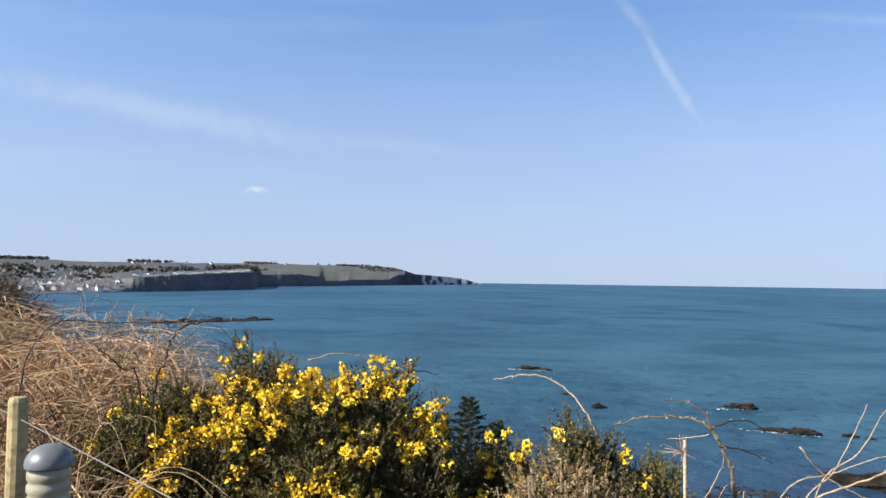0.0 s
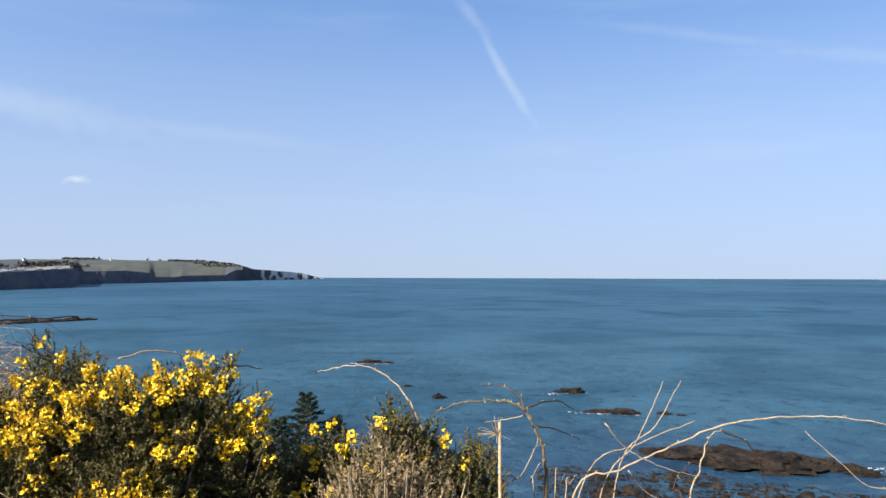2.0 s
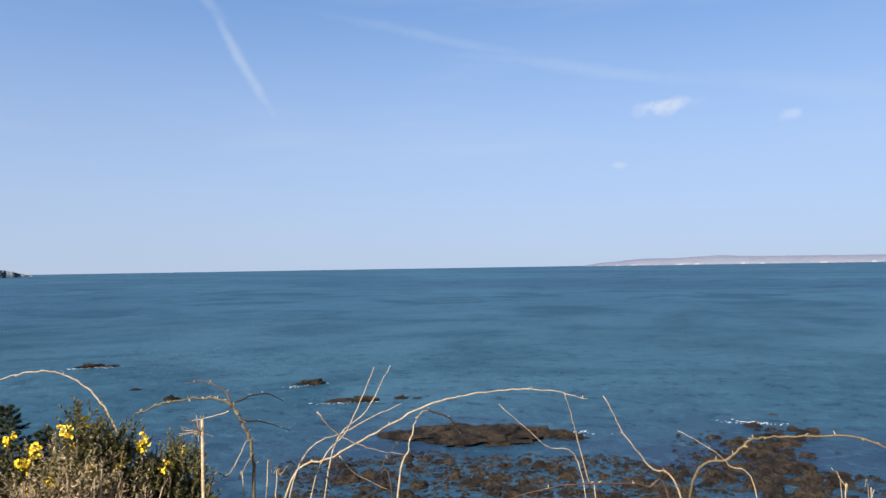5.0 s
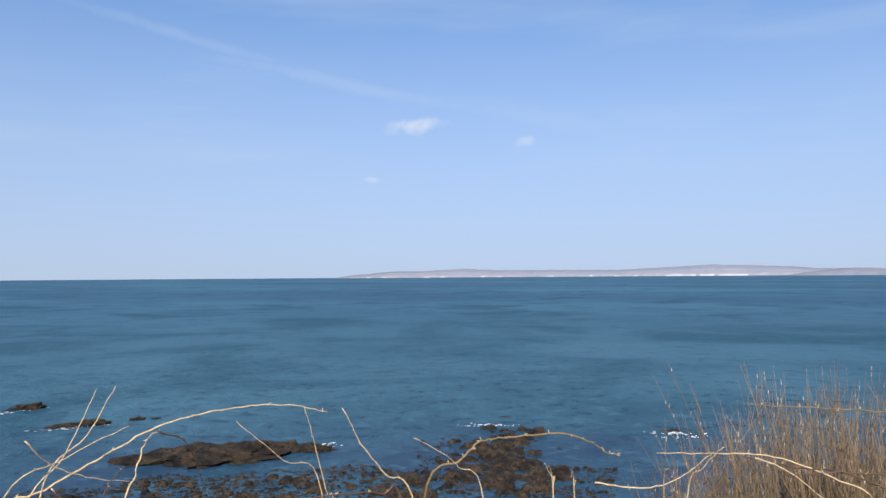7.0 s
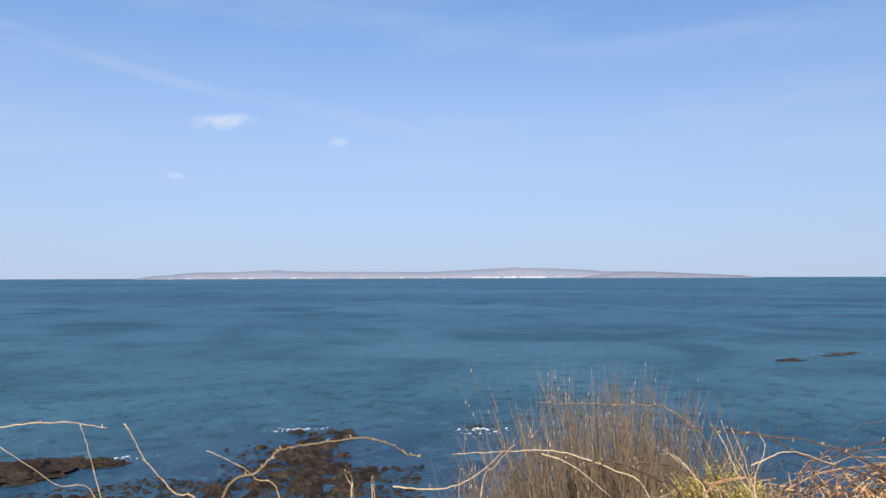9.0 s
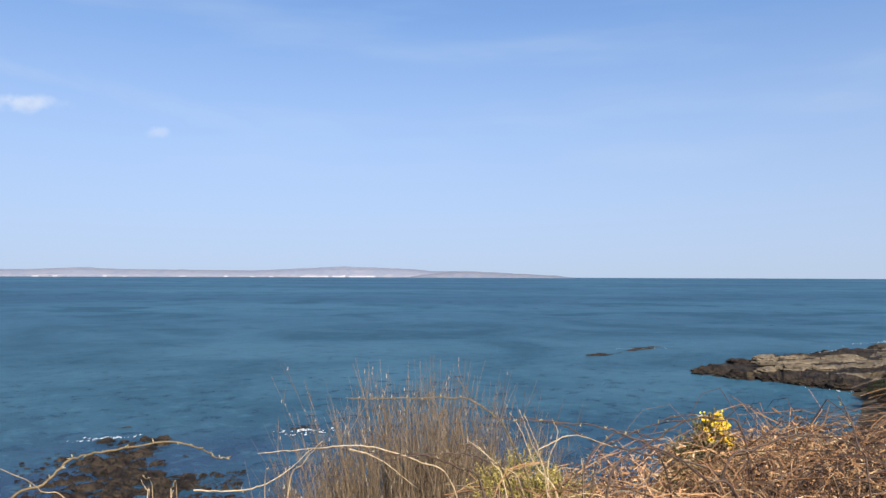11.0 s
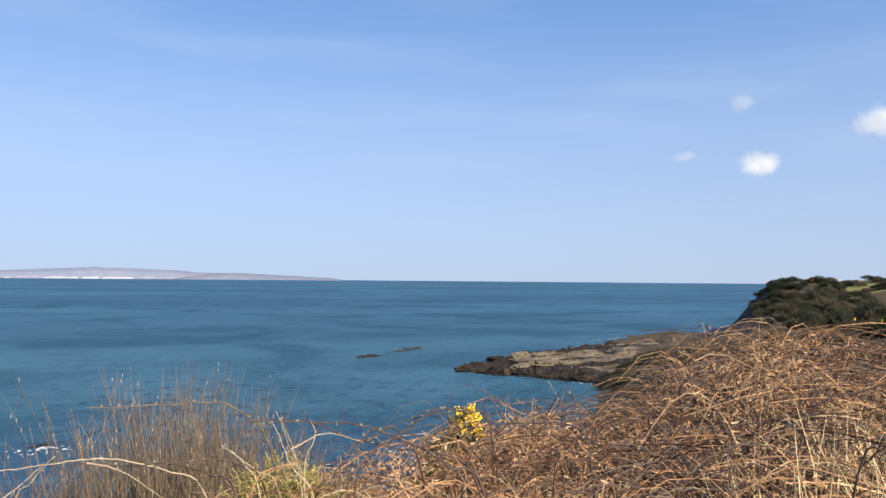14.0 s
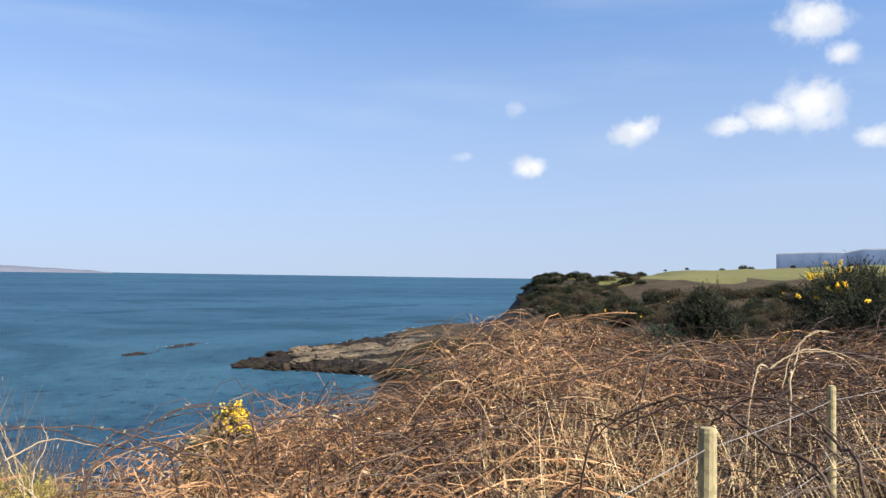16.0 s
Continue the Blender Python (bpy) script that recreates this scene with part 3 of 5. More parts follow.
for i in range(15):
    f = i / 14
    rock("reef_rock", SHAPES[i % 5], -124 + 34 * f + U(-2, 2), 318 + 33 * f + U(-2, 2), 0.0, 4.2, 2.4, 1.6 + U(0, 1.2), 40, "low dark reef rock in the bay", "reef in the bay")
# the large reef below the viewpoint
for i in range(16):
    f = i / 15
    wide = 1.5 + 2.3 * math.sin(math.pi * min(f * 1.1, 1))
    rock("reef_rock", SHAPES[(i * 3) % 5], 40.3 + 16.5 * f + U(-.5, .5), 79.2 - 10.4 * f + U(-1.4, 1.4), 0.05, wide * 1.15, wide * 0.9, 1.7 * (0.5 + 0.6 * math.sin(math.pi * f)), U(-60, 0), "brown weed-covered reef rock off the shore", "large reef")
# boulders of the shore
for i in range(270):
    az = U(-58, -22)
    t = rnd.random()
    reach = 77 + 5 * noise.noise(Vector((az * 0.16, 4, 0))) + (18 if -56 < az < -49 else 0) * rnd.random()
    r = 57 + (reach - 57) * t ** 0.8
    s = U(0.35, 1.0) * (1.25 if az < -46 else 1)
    p = way(az) * r
    z = max(land(p.x, p.y), -0.15)
    rock("shore_boulder", BOULDERS[i % 5], p.x, p.y, z, s, s * U(0.7, 1.1), s * U(0.7, 1.1), U(0, 360), "dark brown boulder on the shore", "boulders of the shore")
for i in range(120):
    az, r = rnd.gauss(-53.2, 2.0), 72 + 27 * rnd.random()
    p, s = way(az) * r, U(0.3, 1.15)
    if r > 86 and az > -52:
        continue
    rock("shore_boulder", BOULDERS[i % 5], p.x, p.y, -0.05, s * U(0.9, 1.5), s * 0.9, s * U(0.45, 0.75), U(0, 360), "dark brown boulder on the shore", "boulders of the shore")


def shingle():
    """Small stones and weed-dark lumps between the boulders."""
    me = Mesh()
    for _ in range(9000):
        az = U(-62, -18)
        reach = 80 + 6 * noise.noise(Vector((az * 0.16, 4, 0))) + (16 if -56 < az < -47 else 0) * rnd.random()
        p = way(az) * (54 + (reach - 54) * rnd.random() ** 0.7)
        z, s = max(land(p.x, p.y), -0.1), U(0.08, 0.42)
        ring = [Vector((p.x + s * U(0.6, 1.3) * math.cos(a), p.y + s * U(0.6, 1.3) * math.sin(a), z - 0.1)) for a in (0, 1, 2.1, 3.1, 4.2, 5.2)]
        top = [q.lerp(Vector((p.x, p.y, z)), U(0.25, 0.5)) + Vector((0, 0, s * U(0.3, 0.8))) for q in ring]
        me.add(ring + top, [tuple(range(6, 12))] + [(i, (i + 1) % 6, (i + 1) % 6 + 6, i + 6) for i in range(6)])
    tagged(me.object("shingle", M["rock"]), "dark wet stones strewn over the shore", "stones", kind="stuff")


shingle()


def platform():
    """A low rock shelf that runs out to sea from the cove."""
    near = ((-95.4, 166), (-98, 160), (-100, 157), (-104, 152), (-107, 148), (-110, 143), (-116, 130))
    far = ((-95.4, 170), (-98, 184), (-100, 199), (-104, 224), (-106, 235), (-109, 262), (-112, 296), (-116, 318))
    me, turns, steps = Mesh(), 150, 34
    for i in range(turns + 1):
        az = -95.4 - 20.6 * i / turns
        a, b = table(near, az), table(far, az)
        wob = 3.0 * noise.fractal(Vector((az * 0.9, 0, 0)), 0.8, 2.0, 3)
        for j in range(steps + 1):
            f = j / steps
            r = a - 3 + wob + (b - a + 6) * f
            p = way(az) * r
            edge = min(f * 9, (1 - f) * 5, (i + 1) / 6, 1)
            z = -0.8 + edge * (1.5 + 1.2 * noise.fractal(Vector((p.x, p.y, 0)) * 0.055, 0.8, 2.1, 5) + 1.3 * min(i / 90, 1) * (1 - 0.4 * f))
            z = 0.72 * z + 0.28 * round(z * 1.6) / 1.6
            me.v.append((p.x, p.y, z + 0.18 * noise.noise(Vector((p.x, p.y, 0)) * 0.9)))
    n = steps + 1
    for i in range(turns):
        for j in range(steps):
            q = (i * n + j, (i + 1) * n + j, (i + 1) * n + j + 1, i * n + j + 1)
            c = Vector(me.v[q[0]])
            g = noise.noise(c * 0.12)
            me.f.append(q)
            me.m.append(0 if c.z < 1.5 + g * 1.5 else (1 if g > -0.30 else 2))
    ob = me.object("rock_platform", [M["rock"], M["pale_rock"], M["scrub"]])
    tagged(ob, "low tilted rock shelf with dark edges and pale top", "rock", kind="structure")


platform()


def foam():
    me = Mesh()

    def patch(x, y, a, b, turn, n):
        c, s = math.cos(radians(turn)), math.sin(radians(turn))
        for _ in range(n):
            u, v = rnd.gauss(0, a), rnd.gauss(0, b)
            px, py, w = x + u * c - v * s, y + u * s + v * c, U(0.05, 0.22)
            k = [(px + w * U(0.8, 2.4) * math.cos(q), py + w * U(0.5, 1.0) * math.sin(q), 0.06 + U(0, 0.03)) for q in (0, 1.1, 2.1, 3.2, 4.2, 5.3)]
            me.add(k, [tuple(range(6))])
    for x, y, a, b, turn, n in ((14.6, 171, 1.6, 0.5, 0, 46), (19, 169.4, 1.8, 0.4, 0, 20), (43.6, 103.6, 1.8, 0.7, -25, 60), (45, 122, 2.0, 0.4, 0, 26), (56.5, 69.8, 2.2, 0.7, -30, 80), (53, 73.8, 3, 0.5, -30, 40),
                                (90, 40.2, 1.7, 0.4, -60, 46), (89, 38, 2, 0.5, -60, 16), (80, 61, 2, 0.5, -50, 30), (150, -35, 3, 2.0, 40, 110), (146, -43, 4, 2.5, 60, 220), (215, -50, 9, 1.0, -40, 60),
                                (252, -75, 12, 1.2, -42, 90), (213, -4, 3, 0.6, -60, 24)):
        patch(x, y, a, b, turn, n)
    tagged(me.object("sea_foam", M["foam"]), "white broken foam round the rocks", "foam", kind="stuff")


foam()


# ---- plants ----
def stems_material(name, colours, rough=0.8, scale=18):
    return mottled(name, colours, scale, rough, 0.3, by="island", depth=0.003)


M["straw"] = stems_material("straw_stems", ((0.38, 0.26, 0.145), (0.54, 0.42, 0.26), (0.19, 0.12, 0.065)))
M["pale_straw"] = stems_material("pale_straw_blades", ((0.55, 0.42, 0.23), (0.66, 0.53, 0.33), (0.38, 0.26, 0.13)))
M["rust"] = stems_material("rust_stems", ((0.33, 0.165, 0.075), (0.54, 0.335, 0.175), (0.060, 0.028, 0.014)))
M["pale_cane"] = mottled("pale_dead_cane", ((0.38, 0.285, 0.175), (0.27, 0.19, 0.11), (0.48, 0.39, 0.27)), 14, 0.7, 0.3, 70, depth=0.002)
M["dark_cane"] = mottled("dark_bramble_cane", ((0.050, 0.030, 0.024), (0.085, 0.052, 0.036), (0.030, 0.020, 0.016)), 14, 0.6, 0.3, 70, depth=0.002)
M["green_cane"] = mottled("olive_bramble_cane", ((0.10, 0.076, 0.038), (0.15, 0.105, 0.055), (0.06, 0.042, 0.024)), 10, 0.6, 0.3, 60, depth=0.002)
M["bud"] = mottled("pale_buds", ((0.26, 0.23, 0.12), (0.36, 0.30, 0.18)), 30, 0.7, 0.1)
M["gorse"] = stems_material("gorse_spines", ((0.105, 0.096, 0.028), (0.20, 0.17, 0.065), (0.060, 0.050, 0.019)))
M["gorse_olive"] = stems_material("olive_gorse_spines", ((0.16, 0.14, 0.045), (0.24, 0.20, 0.07), (0.09, 0.078, 0.03)))
M["gorse_dry"] = stems_material("withered_gorse_spines", ((0.26, 0.185, 0.10), (0.36, 0.27, 0.16), (0.13, 0.10, 0.05)))
M["gorse_far"] = stems_material("dark_bush_leaves", ((0.026, 0.033, 0.015), (0.048, 0.050, 0.023), (0.016, 0.020, 0.011)))
M["scrub_far"] = stems_material("brown_scrub_twigs", ((0.085, 0.065, 0.038), (0.13, 0.10, 0.055), (0.05, 0.042, 0.025)))
M["spruce"] = stems_material("spruce_needles", ((0.022, 0.040, 0.020), (0.040, 0.062, 0.030), (0.018, 0.030, 0.016)))
M["twig"] = stems_material("grey_brown_twigs", ((0.13, 0.09, 0.055), (0.22, 0.16, 0.10), (0.06, 0.042, 0.027)))
M["catkin"] = mottled("silver_catkins", ((0.38, 0.35, 0.29), (0.28, 0.25, 0.2)), 30, 0.8)
M["wood_stem"] = mottled("brown_woody_stem", ((0.10, 0.07, 0.045), (0.15, 0.11, 0.07)), 8, 0.9, 0.6, 50)


def petal_material(n):
    chance = n.node("ShaderNodeNewGeometry", "Random Per Island")
    colour = n.mix(chance, (0.84, 0.54, 0.008), (0.92, 0.68, 0.035))
    colour = n.mix(n.ramp(n.noise(place(n), 60.0), 0.4, 0.7, 0.0, 0.4), colour, (0.72, 0.45, 0.01))
    return n.node("ShaderNodeBsdfPrincipled", 0, {"Base Color": colour, "Roughness": 0.55, "Subsurface Weight": 0.0})


M["petal"] = material("yellow_petals", petal_material)


def rand_dir():
    z, a = U(-1, 1), U(0, 2 * math.pi)
    s = math.sqrt(1 - z * z)
    return Vector((s * math.cos(a), s * math.sin(a), z))


def shoot(me, base, axis, length, spines, spine, width, mat=0, taper=0.6):
    """A spiny shoot: many thin blades round a line."""
    axis = axis.normalized()
    for i in range(spines):
        f = (i + U(0, 1)) / spines
        p = base + axis * (length * f)
        d = (rand_dir() + axis * 0.9).normalized()
        l = spine * (1 - taper * f) * U(0.6, 1.3)
        w = d.cross(rand_dir())
        if w.length < 1e-3:
            continue
        w = w.normalized() * width * U(0.7, 1.3)
        me.add([p - w, p + w, p + d * l], [(0, 1, 2)], mat)


def flower(me, p, s):
    """A small pea flower: a raised petal and two closed ones."""
    for _ in range(3):
        d = (rand_dir() + Vector((0, 0, 0.4))).normalized()
        w = d.cross(rand_dir()).normalized() * s * U(0.4, 0.6)
        h = d.cross(w).normalized() * s * 0.25
        me.add([p, p + d * s * 0.6 + w, p + d * s + h, p + d * s * 0.6 - w], [(0, 1, 2, 3)])


def bush(name, x, y, z, blobs, n, flowers, label, category, group="", mats=None, length=(0.05, 0.14), spines=24, spine=0.034, width=0.0056, bloom=0.017, where=None, twigs=60, fill=0.3, wood_mat=None):
    """A spiny evergreen bush on a base; blobs: rows of (x, y, z, radius, height) round the base."""
    ob = empty(name, x, y, z, label, category, group)
    leaf, bloom_mesh, wood = Mesh(), Mesh(), Mesh()
    weights = [b[3] * b[4] for b in blobs]
    tips = []
    for _ in range(n):
        bx, by, bz, br, bh = rnd.choices(blobs, weights)[0]
        d = rand_dir()
        if d.z < -0.35:
            d.z = -d.z
        inner = rnd.random() < fill
        f = U(0.2, 0.75) if inner else U(0.55, 1.0) ** 0.6
        lump = 0.95 + 0.42 * noise.noise(d * 2.8 + Vector((bx, by, bz)) * 3)
        p = Vector((bx + d.x * br * f * lump, by + d.y * br * f * lump, bz + d.z * bh * f * lump))
        axis = d * 1.0 + Vector((0, 0, 0.45)) + rand_dir() * 0.55
        l = U(*length)
        shoot(leaf, p, axis, l, spines, spine * (1.3 if inner else 1), width * (2.2 if inner else 1))
        if f > 0.8:
            tips.append((p, axis.normalized(), l))
    for p, axis, l in tips:
        if rnd.random() < flowers and (where is None or where(p)):
            for _ in range(rnd.randint(10, 20)):
                flower(bloom_mesh, p + axis * l * U(0.55, 1.0) + rand_dir() * 0.024, bloom * U(0.8, 1.3))
    for _ in range(twigs):
        bx, by, bz, br, bh = rnd.choices(blobs, weights)[0]
        e = Vector((bx, by, bz)) + Vector((rand_dir().x * br, rand_dir().y * br, U(-0.2, 0.8) * bh))
        s = Vector((bx * 0.4 + U(-.05, .05), by * 0.4 + U(-.05, .05), -0.05))
        wood.tube([s, s.lerp(e, 0.5) + Vector((U(-.1, .1), U(-.1, .1), 0)) * br, e], 0.014 * br / 0.4 + 0.004, 0.003, 4)
    mats = mats or M["gorse"]
    if twigs:
        wood.object("stem", wood_mat or M["wood_stem"], ob)
    leaf.object("foliage", mats, ob)
    if bloom_mesh.v:
        bloom_mesh.object("blossom", M["petal"], ob, label="bright yellow blossom")
    return ob


# the large gorse in bloom
HEADS = ((-0.74, 1.26, 0.13), (-0.71, 1.12, 0.14), (-0.55, 1.42, 0.15), (-0.46, 1.58, 0.15), (-0.22, 1.58, 0.15), (-0.08, 1.68, 0.16), (0.12, 1.70, 0.14), (0.33, 1.70, 0.11), (0.58, 1.48, 0.14), (0.14, 1.20, 0.15), (0.05, 1.05, 0.14), (0.22, 1.42, 0.07), (-0.3, 1.3, 0.08))


def in_head(p):
    """Whether a shoot belongs to one of the blooming heads of the bush."""
    return p.y < 0.16 and any(math.hypot(p.x - x, p.z - z) < r * (1 + 0.6 * noise.noise(p * 5)) for x, z, r in HEADS) or rnd.random() < 0.05


GORSE = dict(length=(0.05, 0.11), spines=26, spine=0.024, width=0.0036)


bush("gorse_bush", -0.66, 4.2, 17.76, [(0.0, 0, 1.22, 0.44, 0.52), (0.32, 0.05, 1.22, 0.24, 0.58), (-0.30, 0.15, 1.30, 0.24, 0.58), (0.54, 0.02, 1.08, 0.22, 0.46), (-0.54, -0.1, 0.98, 0.30, 0.55), (0.08, -0.28, 0.85, 0.45, 0.5), (0, 0, 0.5, 0.72, 0.6)],
     13000, 0.30, "large green gorse bush thick with yellow blossom", "gorse", where=in_head, twigs=110, bloom=0.0145, **GORSE)
bush("gorse_bush", -1.52, 4.15, 18.05, [(0, 0, 0.85, 0.26, 0.52), (0.22, 0.1, 1.0, 0.24, 0.45), (-.20, 0, .72, .20, .45), (0, 0, 0.4, 0.4, 0.5)], 3600, 0.03, "dark green gorse bush with few flowers", "gorse", **GORSE)
bush("gorse_bush", 0.16, 4.4, 17.60, [(0, 0, 1.05, 0.22, 0.44), (0.22, 0.05, 1.1, 0.2, 0.46), (-.22, -.1, 1.0, .24, .42), (0, 0, 0.6, 0.4, 0.5)], 3400, 0.03, "dark green gorse bush in shade", "gorse", **GORSE)
bush("gorse_bush", 0.62, 3.95, 17.45, [(-0.03, 0, 1.52, 0.12, 0.42), (0.11, 0.03, 1.45, 0.13, 0.40), (0.36, 0.06, 1.36, 0.19, 0.36), (-0.12, 0.05, 1.3, 0.18, 0.36), (0.1, 0, 0.9, 0.4, 0.6)], 4200, 0.045, "slender gorse bush with scattered yellow flowers", "gorse", where=lambda p: p.z > 1.2, bloom=0.0145, **GORSE)
bush("gorse_bush", 0.52, 3.70, 17.88, [(0, 0, 1.08, 0.18, 0.34), (-0.14, 0, 1.0, 0.16, 0.3), (0.18, 0.02, 0.98, 0.2, 0.3), (0.05, -.1, .6, .36, .45)], 700, 0.0, "withered brown gorse with dry spines and bare twigs", "gorse", mats=M["gorse_dry"], length=(0.06, 0.14), spines=18, spine=0.03, width=0.003, twigs=260, wood_mat=M["pale_cane"])
bush("gorse_bush", 8.2, -0.72, 17.28, [(0, 0, 0.8, 0.22, 0.55), (-0.10, 0.28, 0.60, 0.22, 0.5)], 900, 0.28, "small gorse bush with yellow flowers above brambles", "gorse", mats=M["gorse_olive"], where=lambda p: p.z > 1.0 and p.y < 0.12, bloom=0.018)
bush("gorse_bush", 5.66, 0.83, 17.77, [(0, 0, 0.62, 0.34, 0.34), (0.05, -0.25, 0.55, 0.3, 0.32), (0, 0, 0.3, 0.4, 0.4)], 900, 0.0, "low yellowish gorse among dead canes", "gorse", mats=stems_material("yellow_gorse_spines", ((0.30, 0.24, 0.06), (0.42, 0.34, 0.10), (0.16, 0.13, 0.04))), spines=18, spine=0.028, width=0.004)


def spruce(x, y, z, h, label):
    ob = empty("spruce_tree", x, y, z, label, "tree")
    wood, leaf = Mesh(), Mesh()
    wood.tube([(0, 0, -0.2), (0.02, 0, h * 0.5), (0, 0.02, h)], h * 0.02, 0.01, 6)
    for i in range(int(h * 30)):
        f = i / (h * 30)
        a = i * 2.4
        reach = (1 - f) ** 0.85 * h * 0.26 * U(0.75, 1.15) + 0.06
        d = Vector((math.cos(a), math.sin(a), 0.25))
        b = Vector((0, 0, h * f))
        wood.tube([b, b + d * reach * 0.5, b + d * reach], 0.02, 0.006, 3)
        for j in range(6):
            q = b + d * reach * (0.25 + 0.15 * j)
            shoot(leaf, q, d + rand_dir() * 0.5, reach * 0.24 + 0.1, 46, 0.10, 0.010)
    shoot(leaf, Vector((0, 0, h * 0.93)), Vector((0, 0, 1)), h * 0.09, 40, 0.10, 0.008)
    wood.object("trunk", M["wood_stem"], ob)
    leaf.object("foliage", M["spruce"], ob)


for az, r, h in ((-1.1, 21, 6.0), (-3.2, 22, 4.9), (0.9, 23, 4.6)):
    p = way(az) * r
    g = land(p.x, p.y)
    top = 20 - r * math.tan(radians(8.6 if h > 5.5 else 10.3))
    spruce(p.x, p.y, g - 0.1, top - g + 0.1, "dark young spruce on the slope below")


def under_gorse(az, r):
    return -12 < az < 22 and 3.6 < r < 4.75


def thicket(name, a0, a1, r0, r1, n, tall, mat, label, length=(0.5, 1.5), thick=(0.0016, 0.0044), lie=0.38, seed=1, fade=None, stick=0.42):
    """Tangled dead stems that arch over one another on the slope."""
    g = random.Random(seed)
    me = Mesh()
    for _ in range(n):
        az, r = g.uniform(a0, a1), r0 + (r1 - r0) * g.random() ** 1.35
        if under_gorse(az, r) and r > 3.3 or fade and g.random() > fade(az, r):
            continue
        p = way(az) * r
        z = land(p.x, p.y)
        h = tall(az, r) * (0.75 + 0.5 * noise.noise(Vector((p.x, p.y, seed)) * 0.8))
        a = g.uniform(0, 2 * math.pi)
        d = Vector((math.cos(a), math.sin(a), 0))
        l = g.uniform(*length) * (1 + r * 0.03)
        c = d.cross(Vector((0, 0, 1)))
        b = g.uniform(-0.25, 0.25) * l
        kind = g.random()
        if kind < stick:
            low = g.uniform(0.1, 0.9) * h
            e = Vector((d.x, d.y, g.uniform(-0.4, 0.9))).normalized() * min(l, 0.9) * 0.5
            s = Vector((p.x, p.y, z + low))
            pts = [s, s + e * 0.5 + c * b * 0.3, s + e]
        elif kind < stick + lie * (1 - stick):
            low, dz = g.uniform(0.15, 0.95) * h, g.uniform(-0.3, 0.3) * l
            pts = [Vector((p.x, p.y, z)) + d * l * (f - 0.5) + c * b * 4 * f * (1 - f) + Vector((0, 0, low + dz * (f - 0.5) + 0.12 * l * 4 * f * (1 - f) + g.uniform(-.02, .02))) for f in (0, 0.25, 0.5, 0.75, 1)]
        else:
            peak, end = h * g.uniform(0.6, 1.25), g.uniform(0.0, 0.75)
            pts = [Vector((p.x, p.y, z - 0.03)) + d * l * 0.65 * f ** 1.3 + c * b * f * f + Vector((0, 0, peak * (1 - (1 - f / 0.68) ** 2) - end * max(f - 0.68, 0) * 0.6)) for f in (0, 0.2, 0.4, 0.6, 0.8, 1)]
        t = g.uniform(*thick) * (1 + 0.06 * r)
        me.tube(spline(pts, 2) if r < 6 else pts, t, t * 0.45, 3)
    tagged(me.object(name, mat), label, "brambles", kind="stuff")


def straw(name, a0, a1, r0, r1, n, tall, mat, label, seed=2, width=0.0022, upright=0.35):
    """Dry blades of grass."""
    g = random.Random(seed)
    me = Mesh()
    for _ in range(n):
        az, r = g.uniform(a0, a1), r0 + (r1 - r0) * g.random() ** 1.4
        if under_gorse(az, r) and r > 3.3:
            continue
        p = way(az) * r
        z = land(p.x, p.y)
        h = tall * g.uniform(0.4, 1.2)
        a = g.uniform(0, 2 * math.pi)
        d = Vector((math.cos(a), math.sin(a), 0)) * h * g.uniform(0.1, upright * 2)
        w = Vector((-d.y, d.x, 0)).normalized() * width * (1 + r * 0.06)
        b = Vector((p.x, p.y, z - 0.02))
        m = b + d * 0.35 + Vector((0, 0, h * 0.65))
        t = b + d + Vector((0, 0, h * g.uniform(0.75, 1.0)))
        me.add([b - w, b + w, m + w * 0.8, m - w * 0.8, t], [(0, 1, 2, 3), (3, 2, 4)])
    tagged(me.object(name, mat), label, "dry grass", kind="stuff")


RISE = ((-70, 0.3), (-76, 0.48), (-84, 0.52), (-89, 0.62), (-94, 0.8), (-100, 1.0), (-104, 0.85), (-107, 0.6), (-110, 0.6), (-111.5, 0.9), (-113, 1.0), (-122, 0.85), (-146, 0.9))
right = lambda az, r: table(RISE, az)
thicket("bramble_thicket", -160, -74, 2.7, 15, 11000, right, M["rust"], "tangled thicket of dead rust-brown bramble stems", seed=3, thick=(0.0016, 0.0046), stick=0.58)
thicket("bramble_thicket", -160, -74, 2.9, 19, 2800, right, M["straw"], "straw-pale dead stems woven through the brambles", seed=4, length=(0.4, 1.2), thick=(0.0014, 0.0036))
thicket("bramble_thicket", -150, -96, 3.2, 15, 4000, lambda az, r: 1.05 * table(RISE, az), M["dark_cane"], "dark arching bramble canes over the thicket", seed=5, length=(0.7, 1.8), thick=(0.002, 0.0042), lie=0.25, stick=0.1)
# dark bramble stems, their colour also stands in for the gorse's shadow
thicket("bramble_thicket", -148, -126, 4.6, 13, 2200, lambda az, r: 0.95, M["dark_cane"], "dark brambles beside the gorse, also standing in for its shadow", seed=35, length=(0.5, 1.4))
straw("dry_grass", -160, -118, 2.3, 6, 6500, 0.95, M["pale_straw"], "tall dry straw-coloured grass by the fence", width=0.0026)
straw("dry_grass", -118, -72, 3.5, 14, 6000, 0.5, M["rust"], "short dead grass under the brambles", seed=8)
straw("dry_grass", -128, -112, 2.5, 4.6, 320, 1.1, M["pale_straw"], "tall bleached grass stems before the brambles", seed=31, width=0.0026, upright=0.2)
thicket("bramble_thicket", -84, -70, 3.4, 6.5, 500, lambda az, r: 0.62, M["straw"], "tan dead canes heaped at the slope edge", seed=33, thick=(0.0012, 0.003))


